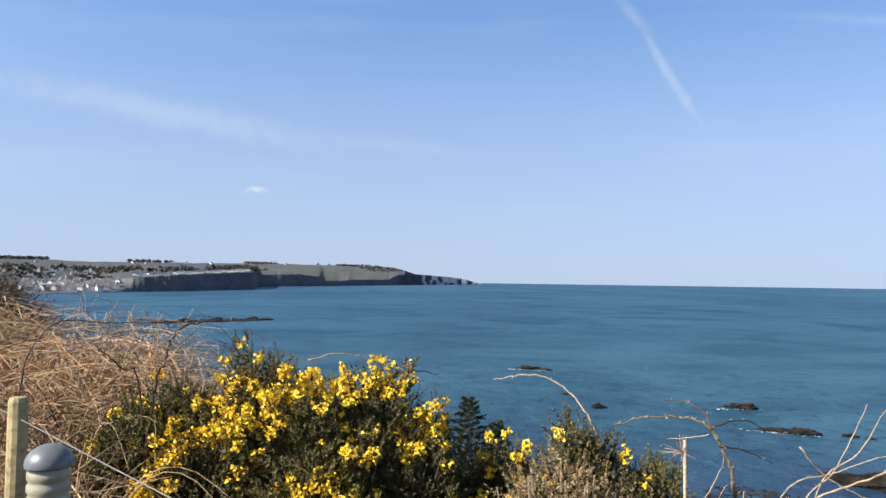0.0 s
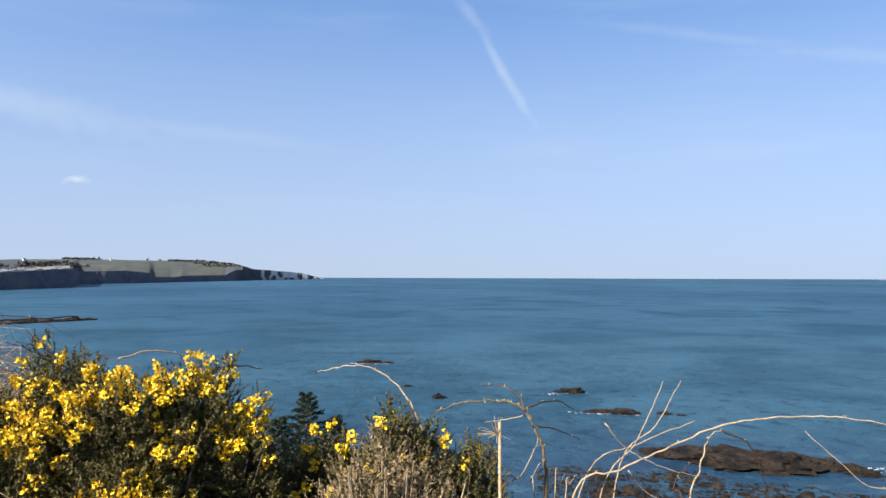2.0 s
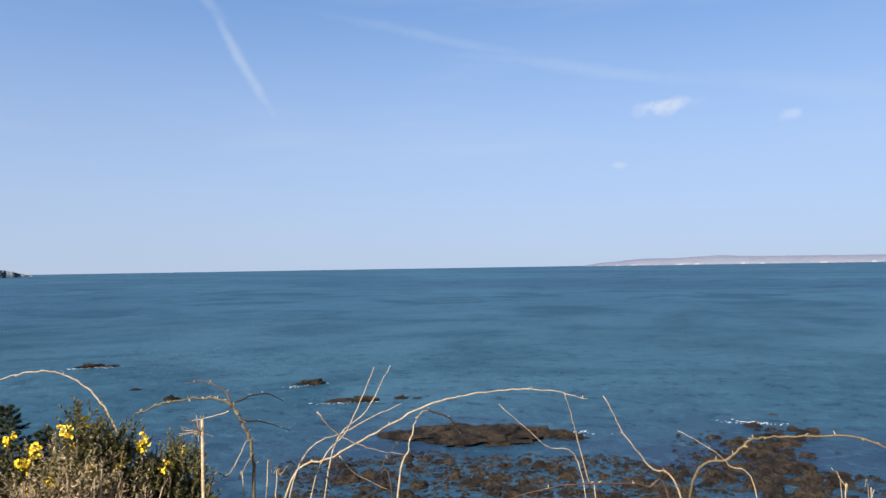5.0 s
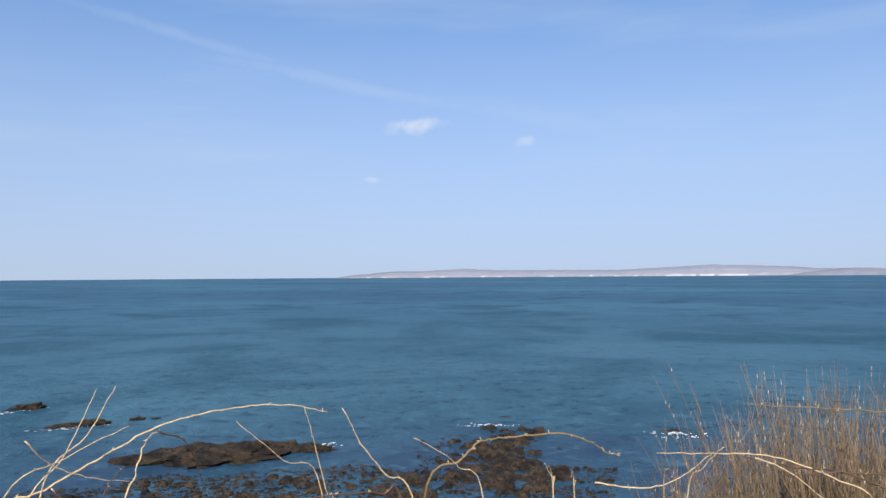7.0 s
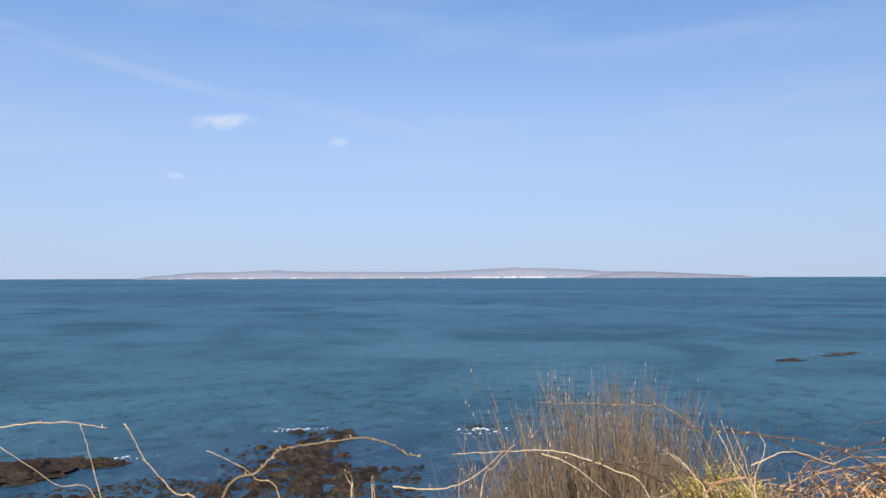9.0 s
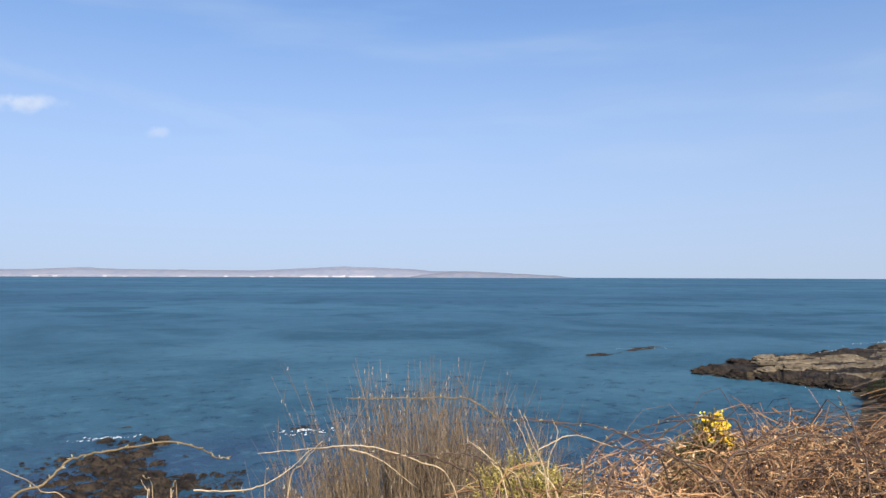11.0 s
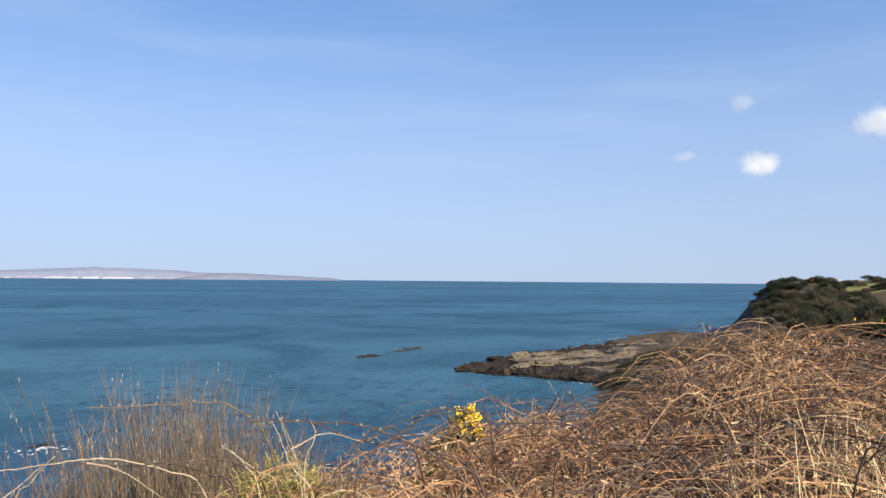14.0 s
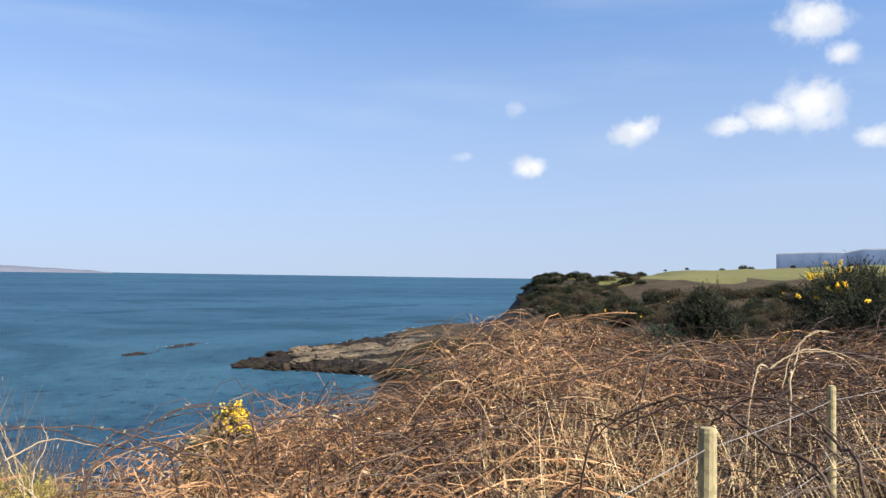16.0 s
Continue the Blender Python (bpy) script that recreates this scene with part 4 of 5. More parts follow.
def litter(name, a0, a1, r0, r1, n, tall, mat, label, seed):
    """Curled dead fronds and leaves caught in the tangle."""
    g = random.Random(seed)
    me = Mesh()
    for _ in range(n):
        az, r = g.uniform(a0, a1), r0 + (r1 - r0) * g.random() ** 1.3
        p = way(az) * r
        h = tall(az, r) * (0.75 + 0.5 * noise.noise(Vector((p.x, p.y, 3)) * 0.8))
        b = Vector((p.x, p.y, land(p.x, p.y) + h * g.uniform(0.15, 1.0) ** 0.7))
        d, e = rand_dir(), rand_dir()
        w = d.cross(e).normalized() * g.uniform(0.003, 0.008) * (1 + 0.05 * r)
        d, e = d * g.uniform(0.02, 0.055), e * g.uniform(0.01, 0.04)
        me.add([b - w * 0.4, b + w * 0.4, b + d + w, b + d - w, b + d * 1.7 + e], [(0, 1, 2, 3), (3, 2, 4)])
    tagged(me.object(name, mat), label, "dead leaves", kind="stuff")


def tuft(az, r, n, h, seed):
    """A clump of tall bleached grass."""
    g = random.Random(seed)
    me, c = Mesh(), way(az) * r
    for _ in range(n):
        x, y = c.x + g.gauss(0, 0.06), c.y + g.gauss(0, 0.06)
        b = Vector((x, y, land(x, y) - 0.02))
        lean = Vector((g.gauss(0, 0.13), g.gauss(0, 0.13), 0)) + way(az + 90) * 0.06
        l = h * g.uniform(0.45, 1.1)
        w = way(az + 90 + g.uniform(-50, 50)) * g.uniform(0.0018, 0.0042)
        pts = [b + lean * l * f * f * 1.6 + Vector((0, 0, l * f * (1 - 0.12 * f))) for f in (0, 0.4, 0.75, 1)]
        me.add([q + w * s * (1 - 0.3 * i) for i, q in enumerate(pts[:3]) for s in (-1, 1)] + [pts[3]], [(0, 1, 3, 2), (2, 3, 5, 4), (4, 5, 6)])
    tagged(me.object("grass_tuft", M["pale_straw"]), "clump of tall bleached dry grass", "grass tuft", "grass tufts")


litter("dead_bracken", -160, -80, 2.9, 14, 26000, right, M["rust"], "curled rust-brown bracken fronds caught in the brambles", 51)
litter("dead_bracken", -160, -84, 2.9, 12, 9000, right, M["straw"], "curled straw-pale dead leaves caught in the brambles", 52)
for i, (az, r, n, h) in enumerate(((-119.8, 2.75, 60, 0.95), (-121.2, 2.9, 50, 1.1), (-117.5, 3.1, 40, 1.0), (-131.6, 2.7, 90, 0.85), (-133.0, 2.85, 80, 0.95), (-136.2, 3.2, 110, 1.15), (-138.0, 3.1, 120, 1.2), (-139.8, 2.9, 120, 1.15), (-141.5, 3.1, 110, 1.1), (-128.6, 2.5, 60, 0.8), (-125.4, 3.0, 50, 1.0), (-115.0, 3.2, 24, 0.9))):
    tuft(az, r, n, h, 60 + i)
LEFT = ((60, 0.9), (31, 0.85), (27, 0.8), (22, 0.85), (16, 0.8), (10, 0.45))
thicket("dead_bracken", 12, 60, 3.0, 14, 13500, lambda az, r: table(LEFT, az), M["straw"], "bank of tangled straw-coloured dead stems", seed=6, length=(0.3, 1.0), lie=0.5, thick=(0.0011, 0.0032))
thicket("dead_bracken", 12, 60, 3.2, 13, 2600, lambda az, r: table(LEFT, az), M["rust"], "brown bramble stems through the dry bank", seed=7)
straw("dry_grass", 10, 62, 2.6, 14, 14000, 0.6, M["straw"], "dry straw-coloured grass on the bank", seed=9)
low = lambda az, r: 0.7
thicket("dead_stems", -88, 12, 3.4, 9, 2600, low, M["straw"], "low dead stems along the slope edge", seed=12, length=(0.3, 0.9))
straw("dry_grass", -92, 12, 2.6, 9, 7000, 0.5, M["straw"], "dry grass along the top of the slope", seed=13)


def twig_shrub(x, y, z, label):
    ob = empty("willow_shrub", x, y, z, label, "shrub")
    g = random.Random(21)
    wood, buds, base = Mesh(), Mesh(), Mesh()
    for i in range(16):
        a = g.uniform(0, 6.3)
        e = Vector((math.cos(a) * g.uniform(0.1, 0.5), math.sin(a) * g.uniform(0.1, 0.5), 0.9))
        base.tube([(0, 0, -0.1), e * 0.5, e], 0.03, 0.014, 5)
    for i in range(1900):
        a, q = g.uniform(0, 6.3), g.random() ** 0.6
        b = Vector((math.cos(a), math.sin(a), 0)) * q * 1.25
        out = Vector((math.cos(a), math.sin(a), 0)) * q * g.uniform(0.1, 0.7) + Vector((g.gauss(0, .36), g.gauss(0, .36), 0))
        h = (3.2 - 1.5 * q * q) * g.uniform(0.5, 1.0)
        pts = [b + Vector((0, 0, 0.2)), b + out * 0.5 + Vector((0, 0, 0.2 + h * 0.45)), b + out + Vector((g.uniform(-.06, .06), g.uniform(-.06, .06), h))]
        wood.tube(spline(pts, 3), 0.0044, 0.0013, 3)
        if g.random() < 0.3:
            for _ in range(2):
                c = pts[1].lerp(pts[2], g.uniform(0.3, 1))
                buds.tube([c, c + Vector((0.004, 0, 0.02)), c + Vector((0.006, 0, 0.035))], 0.004, 0.002, 3)
        for _ in range(3):
            c = pts[1].lerp(pts[2], g.uniform(0.0, 0.8))
            wood.tube([c, c + Vector((g.uniform(-.2, .2), g.uniform(-.2, .2), g.uniform(.15, .45)))], 0.0035, 0.001, 3)
    for i in range(1300):
        a, q = g.uniform(0, 6.3), g.random() ** 0.5 * 1.25
        c = Vector((math.cos(a) * q, math.sin(a) * q, g.uniform(0.2, 2.3 - 0.6 * q)))
        wood.tube([c, c + Vector((g.uniform(-.15, .15), g.uniform(-.15, .15), g.uniform(.2, .5)))], 0.004, 0.0012, 3)
    base.object("trunk", M["wood_stem"], ob)
    wood.object("twig_mass", M["twig"], ob)
    buds.object("catkin", M["catkin"], ob, label="small silvery catkins")


p = way(-75.3) * 8.4
twig_shrub(p.x, p.y, land(p.x, p.y), "leafless shrub of many upright grey-brown twigs")

# ---- single canes that stand out ----
KIND = {"pale": ("pale_cane", "dead pale tan cane arching over the slope"), "dark": ("dark_cane", "dark purple-brown bramble cane arching with small buds"), "green": ("green_cane", "olive bramble cane with pale opening buds")}
last_cane = None


def bud_mesh(name, mat):
    me = Mesh()
    me.turned([(0.42, -0.1), (0.48, 0.3), (0.30, 0.7), (0.06, 1.0)], 5)
    ob = me.object(name, mat)
    data = ob.data
    bpy.data.objects.remove(ob)
    return data


BUD, THORN = bud_mesh("bud", M["bud"]), bud_mesh("thorn", M["pale_cane"])


def cane(kind, radius, *pts):
    """One cane through its control points; its lower end goes down to the ground; '+': a shoot of the cane before."""
    global last_cane
    branch, kind = kind.startswith("+"), kind.lstrip("+")
    pts = [Vector(p) for p in pts]
    if not branch:
        if pts[-1].z < pts[0].z:
            pts.reverse()
        a = pts[0]
        b = a + (a - pts[1]).normalized() * 0.12
        b.z = min(b.z, a.z - 0.05)
        foot = Vector((b.x + (a.x - pts[1].x) * 0.2, b.y + (a.y - pts[1].y) * 0.2, 0))
        foot.z = land(foot.x, foot.y) - 0.03
        pts = [foot] + pts if foot.z < a.z - 0.08 else pts
    line = spline(pts, 7)
    line = [p + rand_dir() * radius * 0.7 for p in line]
    stem, buds = Mesh(), []
    stem.tube(line, radius, radius * 0.38, 7)
    every = {"green": 3, "dark": 6, "pale": 11}[kind]
    for i in range(2, len(line) - 1):
        if i % every:
            continue
        for _ in range(2):
            d = (rand_dir() + Vector((0, 0, 0.6))).normalized()
            p = line[i] + d * radius * 0.6
            buds.append(Matrix.LocRotScale(p, d.to_track_quat("Z", "Y"), Vector((radius * 0.75, radius * 0.75, radius * U(1.4, 3.0)))))
    material_name, label = KIND[kind]
    if branch and last_cane:
        ob = stem.object("side_shoot", M[material_name], last_cane, smooth=True)
    else:
        ob = tagged(stem.object("bramble_cane", M[material_name], smooth=True), label, "bramble cane", "arching canes")
        last_cane = ob
    for m in buds:
        b = new("bud" if kind != "pale" else "thorn", BUD if kind != "pale" else THORN)
        b.parent, b.matrix_basis = ob, m


cane("dark", 0.0091, (-1.44, 4.12, 19.42), (-1.41, 4.18, 19.58), (-1.40, 4.22, 19.68), (-1.34, 4.29, 19.76), (-1.17, 4.39, 19.78), (-0.95, 4.49, 19.78))
cane("+pale", 0.0045, (-0.70, 4.24, 19.59), (-0.56, 4.33, 19.62), (-0.39, 4.42, 19.58), (-0.21, 4.50, 19.52))
cane("+dark", 0.0049, (-0.26, 4.30, 19.53), (-0.15, 4.41, 19.53), (-0.04, 4.51, 19.50))
cane("dark", 0.0049, (-1.91, 3.78, 19.47), (-1.89, 3.85, 19.69), (-1.81, 3.95, 19.79), (-1.68, 4.07, 19.78), (-1.41, 4.24, 19.77))
cane("dark", 0.0056, (-1.56, 3.75, 19.70), (-1.49, 3.88, 19.58), (-1.46, 4.00, 19.48))
cane("pale", 0.0058, (0.80, 4.14, 18.96), (0.77, 4.18, 19.20), (0.71, 4.22, 19.35), (0.63, 4.27, 19.45), (0.51, 4.32, 19.52), (0.38, 4.36, 19.52), (0.25, 4.40, 19.49))
cane("green", 0.0096, (1.34, 3.93, 18.89), (1.34, 3.97, 19.13), (1.31, 4.01, 19.24), (1.27, 4.05, 19.32), (1.18, 4.11, 19.36), (1.00, 4.18, 19.35), (0.85, 4.24, 19.29))
cane("+dark", 0.0058, (1.25, 3.96, 19.33), (1.23, 4.03, 19.40), (1.16, 4.11, 19.44), (1.08, 4.20, 19.43))
cane("+dark", 0.0048, (1.26, 3.96, 19.35), (1.36, 4.00, 19.37), (1.45, 4.04, 19.36), (1.54, 4.08, 19.31))
cane("+dark", 0.0048, (1.29, 3.95, 19.26), (1.41, 4.01, 19.23), (1.57, 4.07, 19.16))
cane("+pale", 0.0029, (1.23, 3.96, 19.31), (1.17, 4.08, 19.27), (1.10, 4.19, 19.24))
cane("pale", 0.0073, (1.79, 4.81, 18.59), (2.08, 4.74, 18.81), (2.38, 4.65, 18.96), (2.65, 4.55, 19.10), (2.92, 4.43, 19.16), (3.19, 4.30, 19.18), (3.41, 4.17, 19.16), (3.58, 4.08, 19.11))
cane("pale", 0.0073, (2.43, 4.55, 18.55), (2.53, 4.59, 18.82), (2.62, 4.64, 19.00), (2.73, 4.67, 19.05))
cane("+dark", 0.0061, (2.60, 4.46, 19.09), (2.77, 4.46, 19.01), (2.87, 4.49, 18.86), (2.95, 4.54, 18.70))
cane("pale", 0.0052, (1.84, 4.49, 18.67), (2.09, 4.51, 19.04), (2.28, 4.55, 19.37))
cane("pale", 0.0052, (1.93, 4.45, 18.81), (2.19, 4.47, 19.13), (2.37, 4.51, 19.38))
cane("pale", 0.0051, (1.71, 4.43, 18.79), (2.06, 4.42, 19.04), (2.39, 4.39, 19.16))
cane("+pale", 0.0042, (1.84, 4.38, 19.17), (1.98, 4.41, 19.02), (2.19, 4.40, 18.91), (2.40, 4.38, 18.85))
cane("+pale", 0.0041, (1.92, 4.25, 18.94), (2.04, 4.31, 18.81), (2.28, 4.33, 18.66))
cane("dark", 0.0054, (2.18, 4.13, 18.71), (2.16, 4.22, 18.82), (2.25, 4.26, 18.93), (2.35, 4.29, 18.97))
cane("pale", 0.0056, (3.37, 4.05, 19.17), (3.48, 4.08, 18.92), (3.59, 4.09, 18.57), (3.68, 4.12, 18.39))
cane("pale", 0.0047, (3.04, 4.31, 19.10), (3.35, 4.23, 18.81), (3.62, 4.18, 18.55))
cane("pale", 0.0072, (3.43, 3.75, 19.19), (3.58, 3.72, 18.92), (3.73, 3.69, 18.74), (3.92, 3.60, 18.48))
cane("pale", 0.0052, (4.31, 3.98, 18.83), (4.52, 3.87, 18.69), (4.66, 3.85, 18.57), (4.85, 3.76, 18.28))
cane("green", 0.0125, (4.86, 4.39, 18.18), (5.08, 4.20, 18.48), (5.23, 4.08, 18.63), (5.40, 3.92, 18.66), (5.69, 3.56, 18.69), (5.85, 3.39, 18.60), (5.94, 3.32, 18.52), (6.03, 3.24, 18.51))
cane("dark", 0.0089, (2.78, 3.89, 18.64), (3.09, 3.73, 18.71), (3.36, 3.57, 18.72), (3.51, 3.50, 18.69), (3.64, 3.45, 18.59))
cane("pale", 0.0051, (4.80, 3.18, 18.68), (5.06, 3.28, 18.35))
cane("pale", 0.0041, (4.89, 3.03, 18.59), (5.14, 3.15, 18.37))
cane("green", 0.0074, (4.98, 1.84, 19.21), (5.10, 1.61, 19.20), (5.19, 1.40, 19.20), (5.29, 1.12, 19.19), (5.35, 0.98, 19.10), (5.40, 0.88, 18.99), (5.44, 0.81, 18.82), (5.49, 0.73, 18.61))
cane("pale", 0.0052, (4.42, 2.17, 18.97), (4.57, 1.96, 18.97), (4.67, 1.84, 18.97), (4.79, 1.63, 18.96), (4.92, 1.36, 18.86), (5.01, 1.14, 18.69))
cane("pale", 0.0060, (4.57, 1.83, 19.03), (4.63, 1.98, 18.87), (4.70, 2.11, 18.62))
cane("+pale", 0.0051, (4.53, 1.65, 19.00), (4.70, 1.52, 18.91), (4.86, 1.34, 18.71))
cane("dark", 0.0065, (4.49, 1.48, 18.94), (4.61, 1.26, 18.97), (4.71, 1.05, 18.97), (4.79, 0.90, 18.92), (4.87, 0.77, 18.77))
cane("+pale", 0.0052, (4.26, 2.48, 18.78), (4.45, 2.29, 18.74), (4.61, 2.14, 18.78), (4.76, 1.98, 18.93))
cane("pale", 0.0042, (4.36, 2.07, 18.91), (4.56, 2.19, 18.67))
cane("pale", 0.0053, (4.94, 0.72, 19.20), (5.07, 0.67, 18.99), (5.19, 0.58, 18.71))
cane("pale", 0.0045, (4.99, 1.05, 18.99), (5.14, 0.87, 18.80), (5.28, 0.76, 18.66))
cane("dark", 0.0074, (4.56, 0.71, 19.20), (4.61, 0.57, 19.20), (4.67, 0.31, 19.18), (4.71, 0.18, 19.15), (4.75, 0.05, 19.10), (4.77, -0.15, 19.01), (4.78, -0.47, 18.83))
cane("dark", 0.0059, (3.33, 0.17, 19.15), (3.37, 0.12, 19.30), (3.41, 0.01, 19.37), (3.44, -0.14, 19.46), (3.46, -0.26, 19.47))
cane("dark", 0.0055, (3.53, 0.05, 19.34), (3.58, -0.08, 19.29), (3.62, -0.21, 19.19), (3.66, -0.35, 19.07))
cane("+pale", 0.0032, (3.70, 0.47, 19.25), (3.80, 0.33, 19.30), (3.89, 0.16, 19.24))
cane("pale", 0.0045, (4.28, 0.60, 19.28), (4.39, 0.55, 19.10), (4.49, 0.51, 18.83))
cane("pale", 0.0037, (4.30, 0.31, 19.08), (4.50, 0.32, 18.82))
cane("dark", 0.0048, (2.19, -2.19, 19.34), (2.31, -2.12, 19.48), (2.44, -2.02, 19.57), (2.59, -1.89, 19.56), (2.72, -1.77, 19.51), (2.83, -1.66, 19.42), (2.91, -1.57, 19.33))
cane("dark", 0.0059, (2.90, -2.32, 19.59), (2.84, -2.47, 19.42), (2.75, -2.63, 19.27), (2.68, -2.77, 19.12))
cane("dark", 0.0074, (5.08, -1.61, 19.05), (5.04, -1.96, 19.06), (5.01, -2.23, 18.96), (4.99, -2.48, 18.62))
cane("+pale", 0.0027, (2.96, -2.54, 19.51), (2.98, -2.61, 19.65), (2.96, -2.71, 19.75), (2.94, -2.81, 19.75))
cane("+pale", 0.0027, (3.00, -2.50, 19.59), (2.96, -2.61, 19.66), (2.88, -2.75, 19.67), (2.83, -2.85, 19.61), (2.83, -2.91, 19.52))
cane("dark", 0.0062, (4.06, -2.03, 19.28), (3.98, -2.28, 19.46), (3.87, -2.52, 19.53), (3.76, -2.76, 19.52), (3.65, -2.97, 19.42))

cane("pale", 0.0055, (0.75, 4.03, 18.92), (0.87, 4.11, 18.95), (1.03, 4.18, 18.93), (1.17, 4.25, 18.83))
cane("pale", 0.0050, (1.00, 4.19, 18.85), (0.98, 4.26, 18.92), (0.94, 4.33, 19.01), (0.91, 4.41, 19.07))
cane("+pale", 0.0032, (0.99, 4.29, 18.91), (1.06, 4.33, 18.96), (1.08, 4.37, 19.02))
cane("pale", 0.0042, (1.20, 4.25, 18.82), (1.31, 4.28, 18.92), (1.41, 4.32, 19.06), (1.45, 4.38, 19.12))
cane("+pale", 0.0032, (1.31, 4.27, 18.93), (1.24, 4.36, 18.86), (1.18, 4.45, 18.79))
cane("pale", 0.0040, (1.37, 4.20, 18.82), (1.36, 4.25, 18.90), (1.43, 4.28, 19.00))
cane("pale", 0.0042, (1.52, 4.15, 18.82), (1.56, 4.19, 18.90), (1.61, 4.22, 18.94))
cane("pale", 0.0042, (1.54, 4.37, 18.83), (1.60, 4.45, 18.84), (1.66, 4.54, 18.86))
cane("pale", 0.0042, (4.09, 2.66, 18.68), (4.14, 2.68, 18.77), (4.16, 2.75, 18.85))
cane("pale", 0.0038, (4.24, 2.61, 18.66), (4.24, 2.61, 18.72), (4.25, 2.60, 18.78))
cane("dark", 0.0072, (4.92, 0.90, 19.14), (5.08, 0.67, 19.12), (5.23, 0.49, 19.06), (5.37, 0.29, 18.94), (5.50, 0.00, 18.85), (5.61, -0.15, 18.74))
cane("dark", 0.0075, (4.80, 0.34, 18.73), (4.96, 0.34, 18.85), (5.13, 0.27, 18.96), (5.29, 0.11, 19.03), (5.45, -0.15, 18.93), (5.61, -0.26, 18.76))
cane("dark", 0.0060, (4.91, 0.27, 18.91), (5.14, 0.14, 19.01), (5.37, -0.07, 19.06), (5.58, -0.30, 19.07), (5.79, -0.51, 19.05))
cane("dark", 0.0062, (4.69, 0.40, 18.83), (4.89, 0.19, 18.96), (5.07, -0.04, 18.98), (5.23, -0.32, 18.81), (5.40, -0.44, 18.61))
cane("dark", 0.0070, (4.66, 1.75, 18.97), (4.66, 1.47, 18.95), (4.63, 1.24, 18.97), (4.58, 1.02, 18.92), (4.52, 0.87, 18.83))
cane("dark", 0.0055, (5.02, -0.00, 18.69), (5.12, -0.09, 18.90), (5.21, -0.32, 19.05), (5.28, -0.65, 19.06), (5.34, -0.92, 18.92))
cane("pale", 0.0048, (4.79, 0.48, 18.74), (4.84, 0.61, 18.89), (4.89, 0.70, 19.07), (4.94, 0.78, 19.18))
cane("pale", 0.0045, (4.54, 0.74, 18.82), (4.60, 0.83, 18.96), (4.64, 0.93, 19.04), (4.69, 1.02, 19.03))
cane("pale", 0.0038, (4.88, 0.54, 18.71), (4.95, 0.55, 18.89), (5.02, 0.50, 19.04), (5.08, 0.54, 19.13))
cane("dark", 0.0075, (3.02, -1.64, 19.32), (2.94, -1.71, 19.43), (2.80, -1.85, 19.53), (2.70, -1.92, 19.52), (2.61, -1.97, 19.49), (2.50, -2.05, 19.39), (2.35, -2.15, 19.26))
cane("dark", 0.0075, (2.99, -2.20, 19.38), (2.82, -2.21, 19.50), (2.65, -2.22, 19.53), (2.49, -2.21, 19.50), (2.35, -2.18, 19.43), (2.21, -2.14, 19.30))
cane("pale", 0.0065, (3.50, -3.12, 19.38), (3.53, -3.17, 19.49), (3.54, -3.23, 19.64), (3.52, -3.31, 19.70), (3.51, -3.39, 19.70))
cane("pale", 0.0060, (3.55, -2.92, 19.41), (3.52, -3.02, 19.52), (3.48, -3.12, 19.59), (3.43, -3.21, 19.62), (3.37, -3.33, 19.58), (3.34, -3.41, 19.49))
cane("dark", 0.0080, (4.22, -2.73, 19.34), (4.26, -2.93, 19.53), (4.29, -3.14, 19.59), (4.26, -3.41, 19.53), (4.27, -3.62, 19.38))
cane("dark", 0.0075, (4.44, -0.37, 19.01), (4.51, -0.53, 19.13), (4.57, -0.71, 19.19), (4.62, -0.86, 19.19), (4.67, -1.00, 19.16), (4.72, -1.14, 19.04))
cane("dark", 0.0070, (3.70, -0.64, 19.05), (3.71, -0.85, 19.07), (3.73, -1.00, 19.08), (3.72, -1.18, 19.04), (3.75, -1.26, 19.05), (3.73, -1.46, 19.05), (3.69, -1.66, 19.02))
cane("dark", 0.0070, (5.25, -0.06, 19.03), (5.35, -0.12, 19.10), (5.45, -0.28, 19.12), (5.54, -0.46, 19.08), (5.62, -0.64, 18.97))
cane("dark", 0.0075, (5.88, -1.46, 18.99), (5.97, -1.65, 19.12), (6.05, -1.86, 19.00), (6.15, -1.96, 18.84))
cane("dark", 0.0070, (4.92, -1.17, 18.90), (5.00, -1.14, 19.09), (5.07, -1.10, 19.25), (5.15, -1.08, 19.32))
cane("dark", 0.0070, (4.49, -1.85, 18.86), (4.57, -2.03, 19.06), (4.61, -2.27, 19.16), (4.61, -2.59, 19.18), (4.62, -2.85, 19.07))
cane("dark", 0.0070, (3.85, -1.28, 18.92), (3.91, -1.41, 19.11), (3.92, -1.63, 19.21), (3.92, -1.88, 19.17), (3.92, -2.08, 19.03))


def umbel(x, y, z, h):
    """A dead flower stalk with a ray of spokes on top."""
    ob = empty("dead_stalk", x, y, z, "pale hollow dead stalk with spoked seed head", "plant")
    me = Mesh()
    me.tube([(0, 0, -0.05), (0.01, 0, h * 0.5), (0.006, 0, h)], 0.0095, 0.007, 7)
    me.object("stalk", M["pale_cane"], ob, smooth=True)
    me = Mesh()
    for _ in range(16):
        d = (rand_dir() + Vector((-0.5, 0, 0.5))).normalized()
        me.tube([(0, 0, h - 0.06), d * 0.035 + Vector((-0.015, 0, h - 0.05)), d * 0.08 + Vector((-0.02, 0, h - 0.05))], 0.002, 0.001, 3)
    me.object("seed_head", M["straw"], ob)


umbel(1.06, 3.78, land(1.06, 3.78), 19.32 - land(1.06, 3.78))


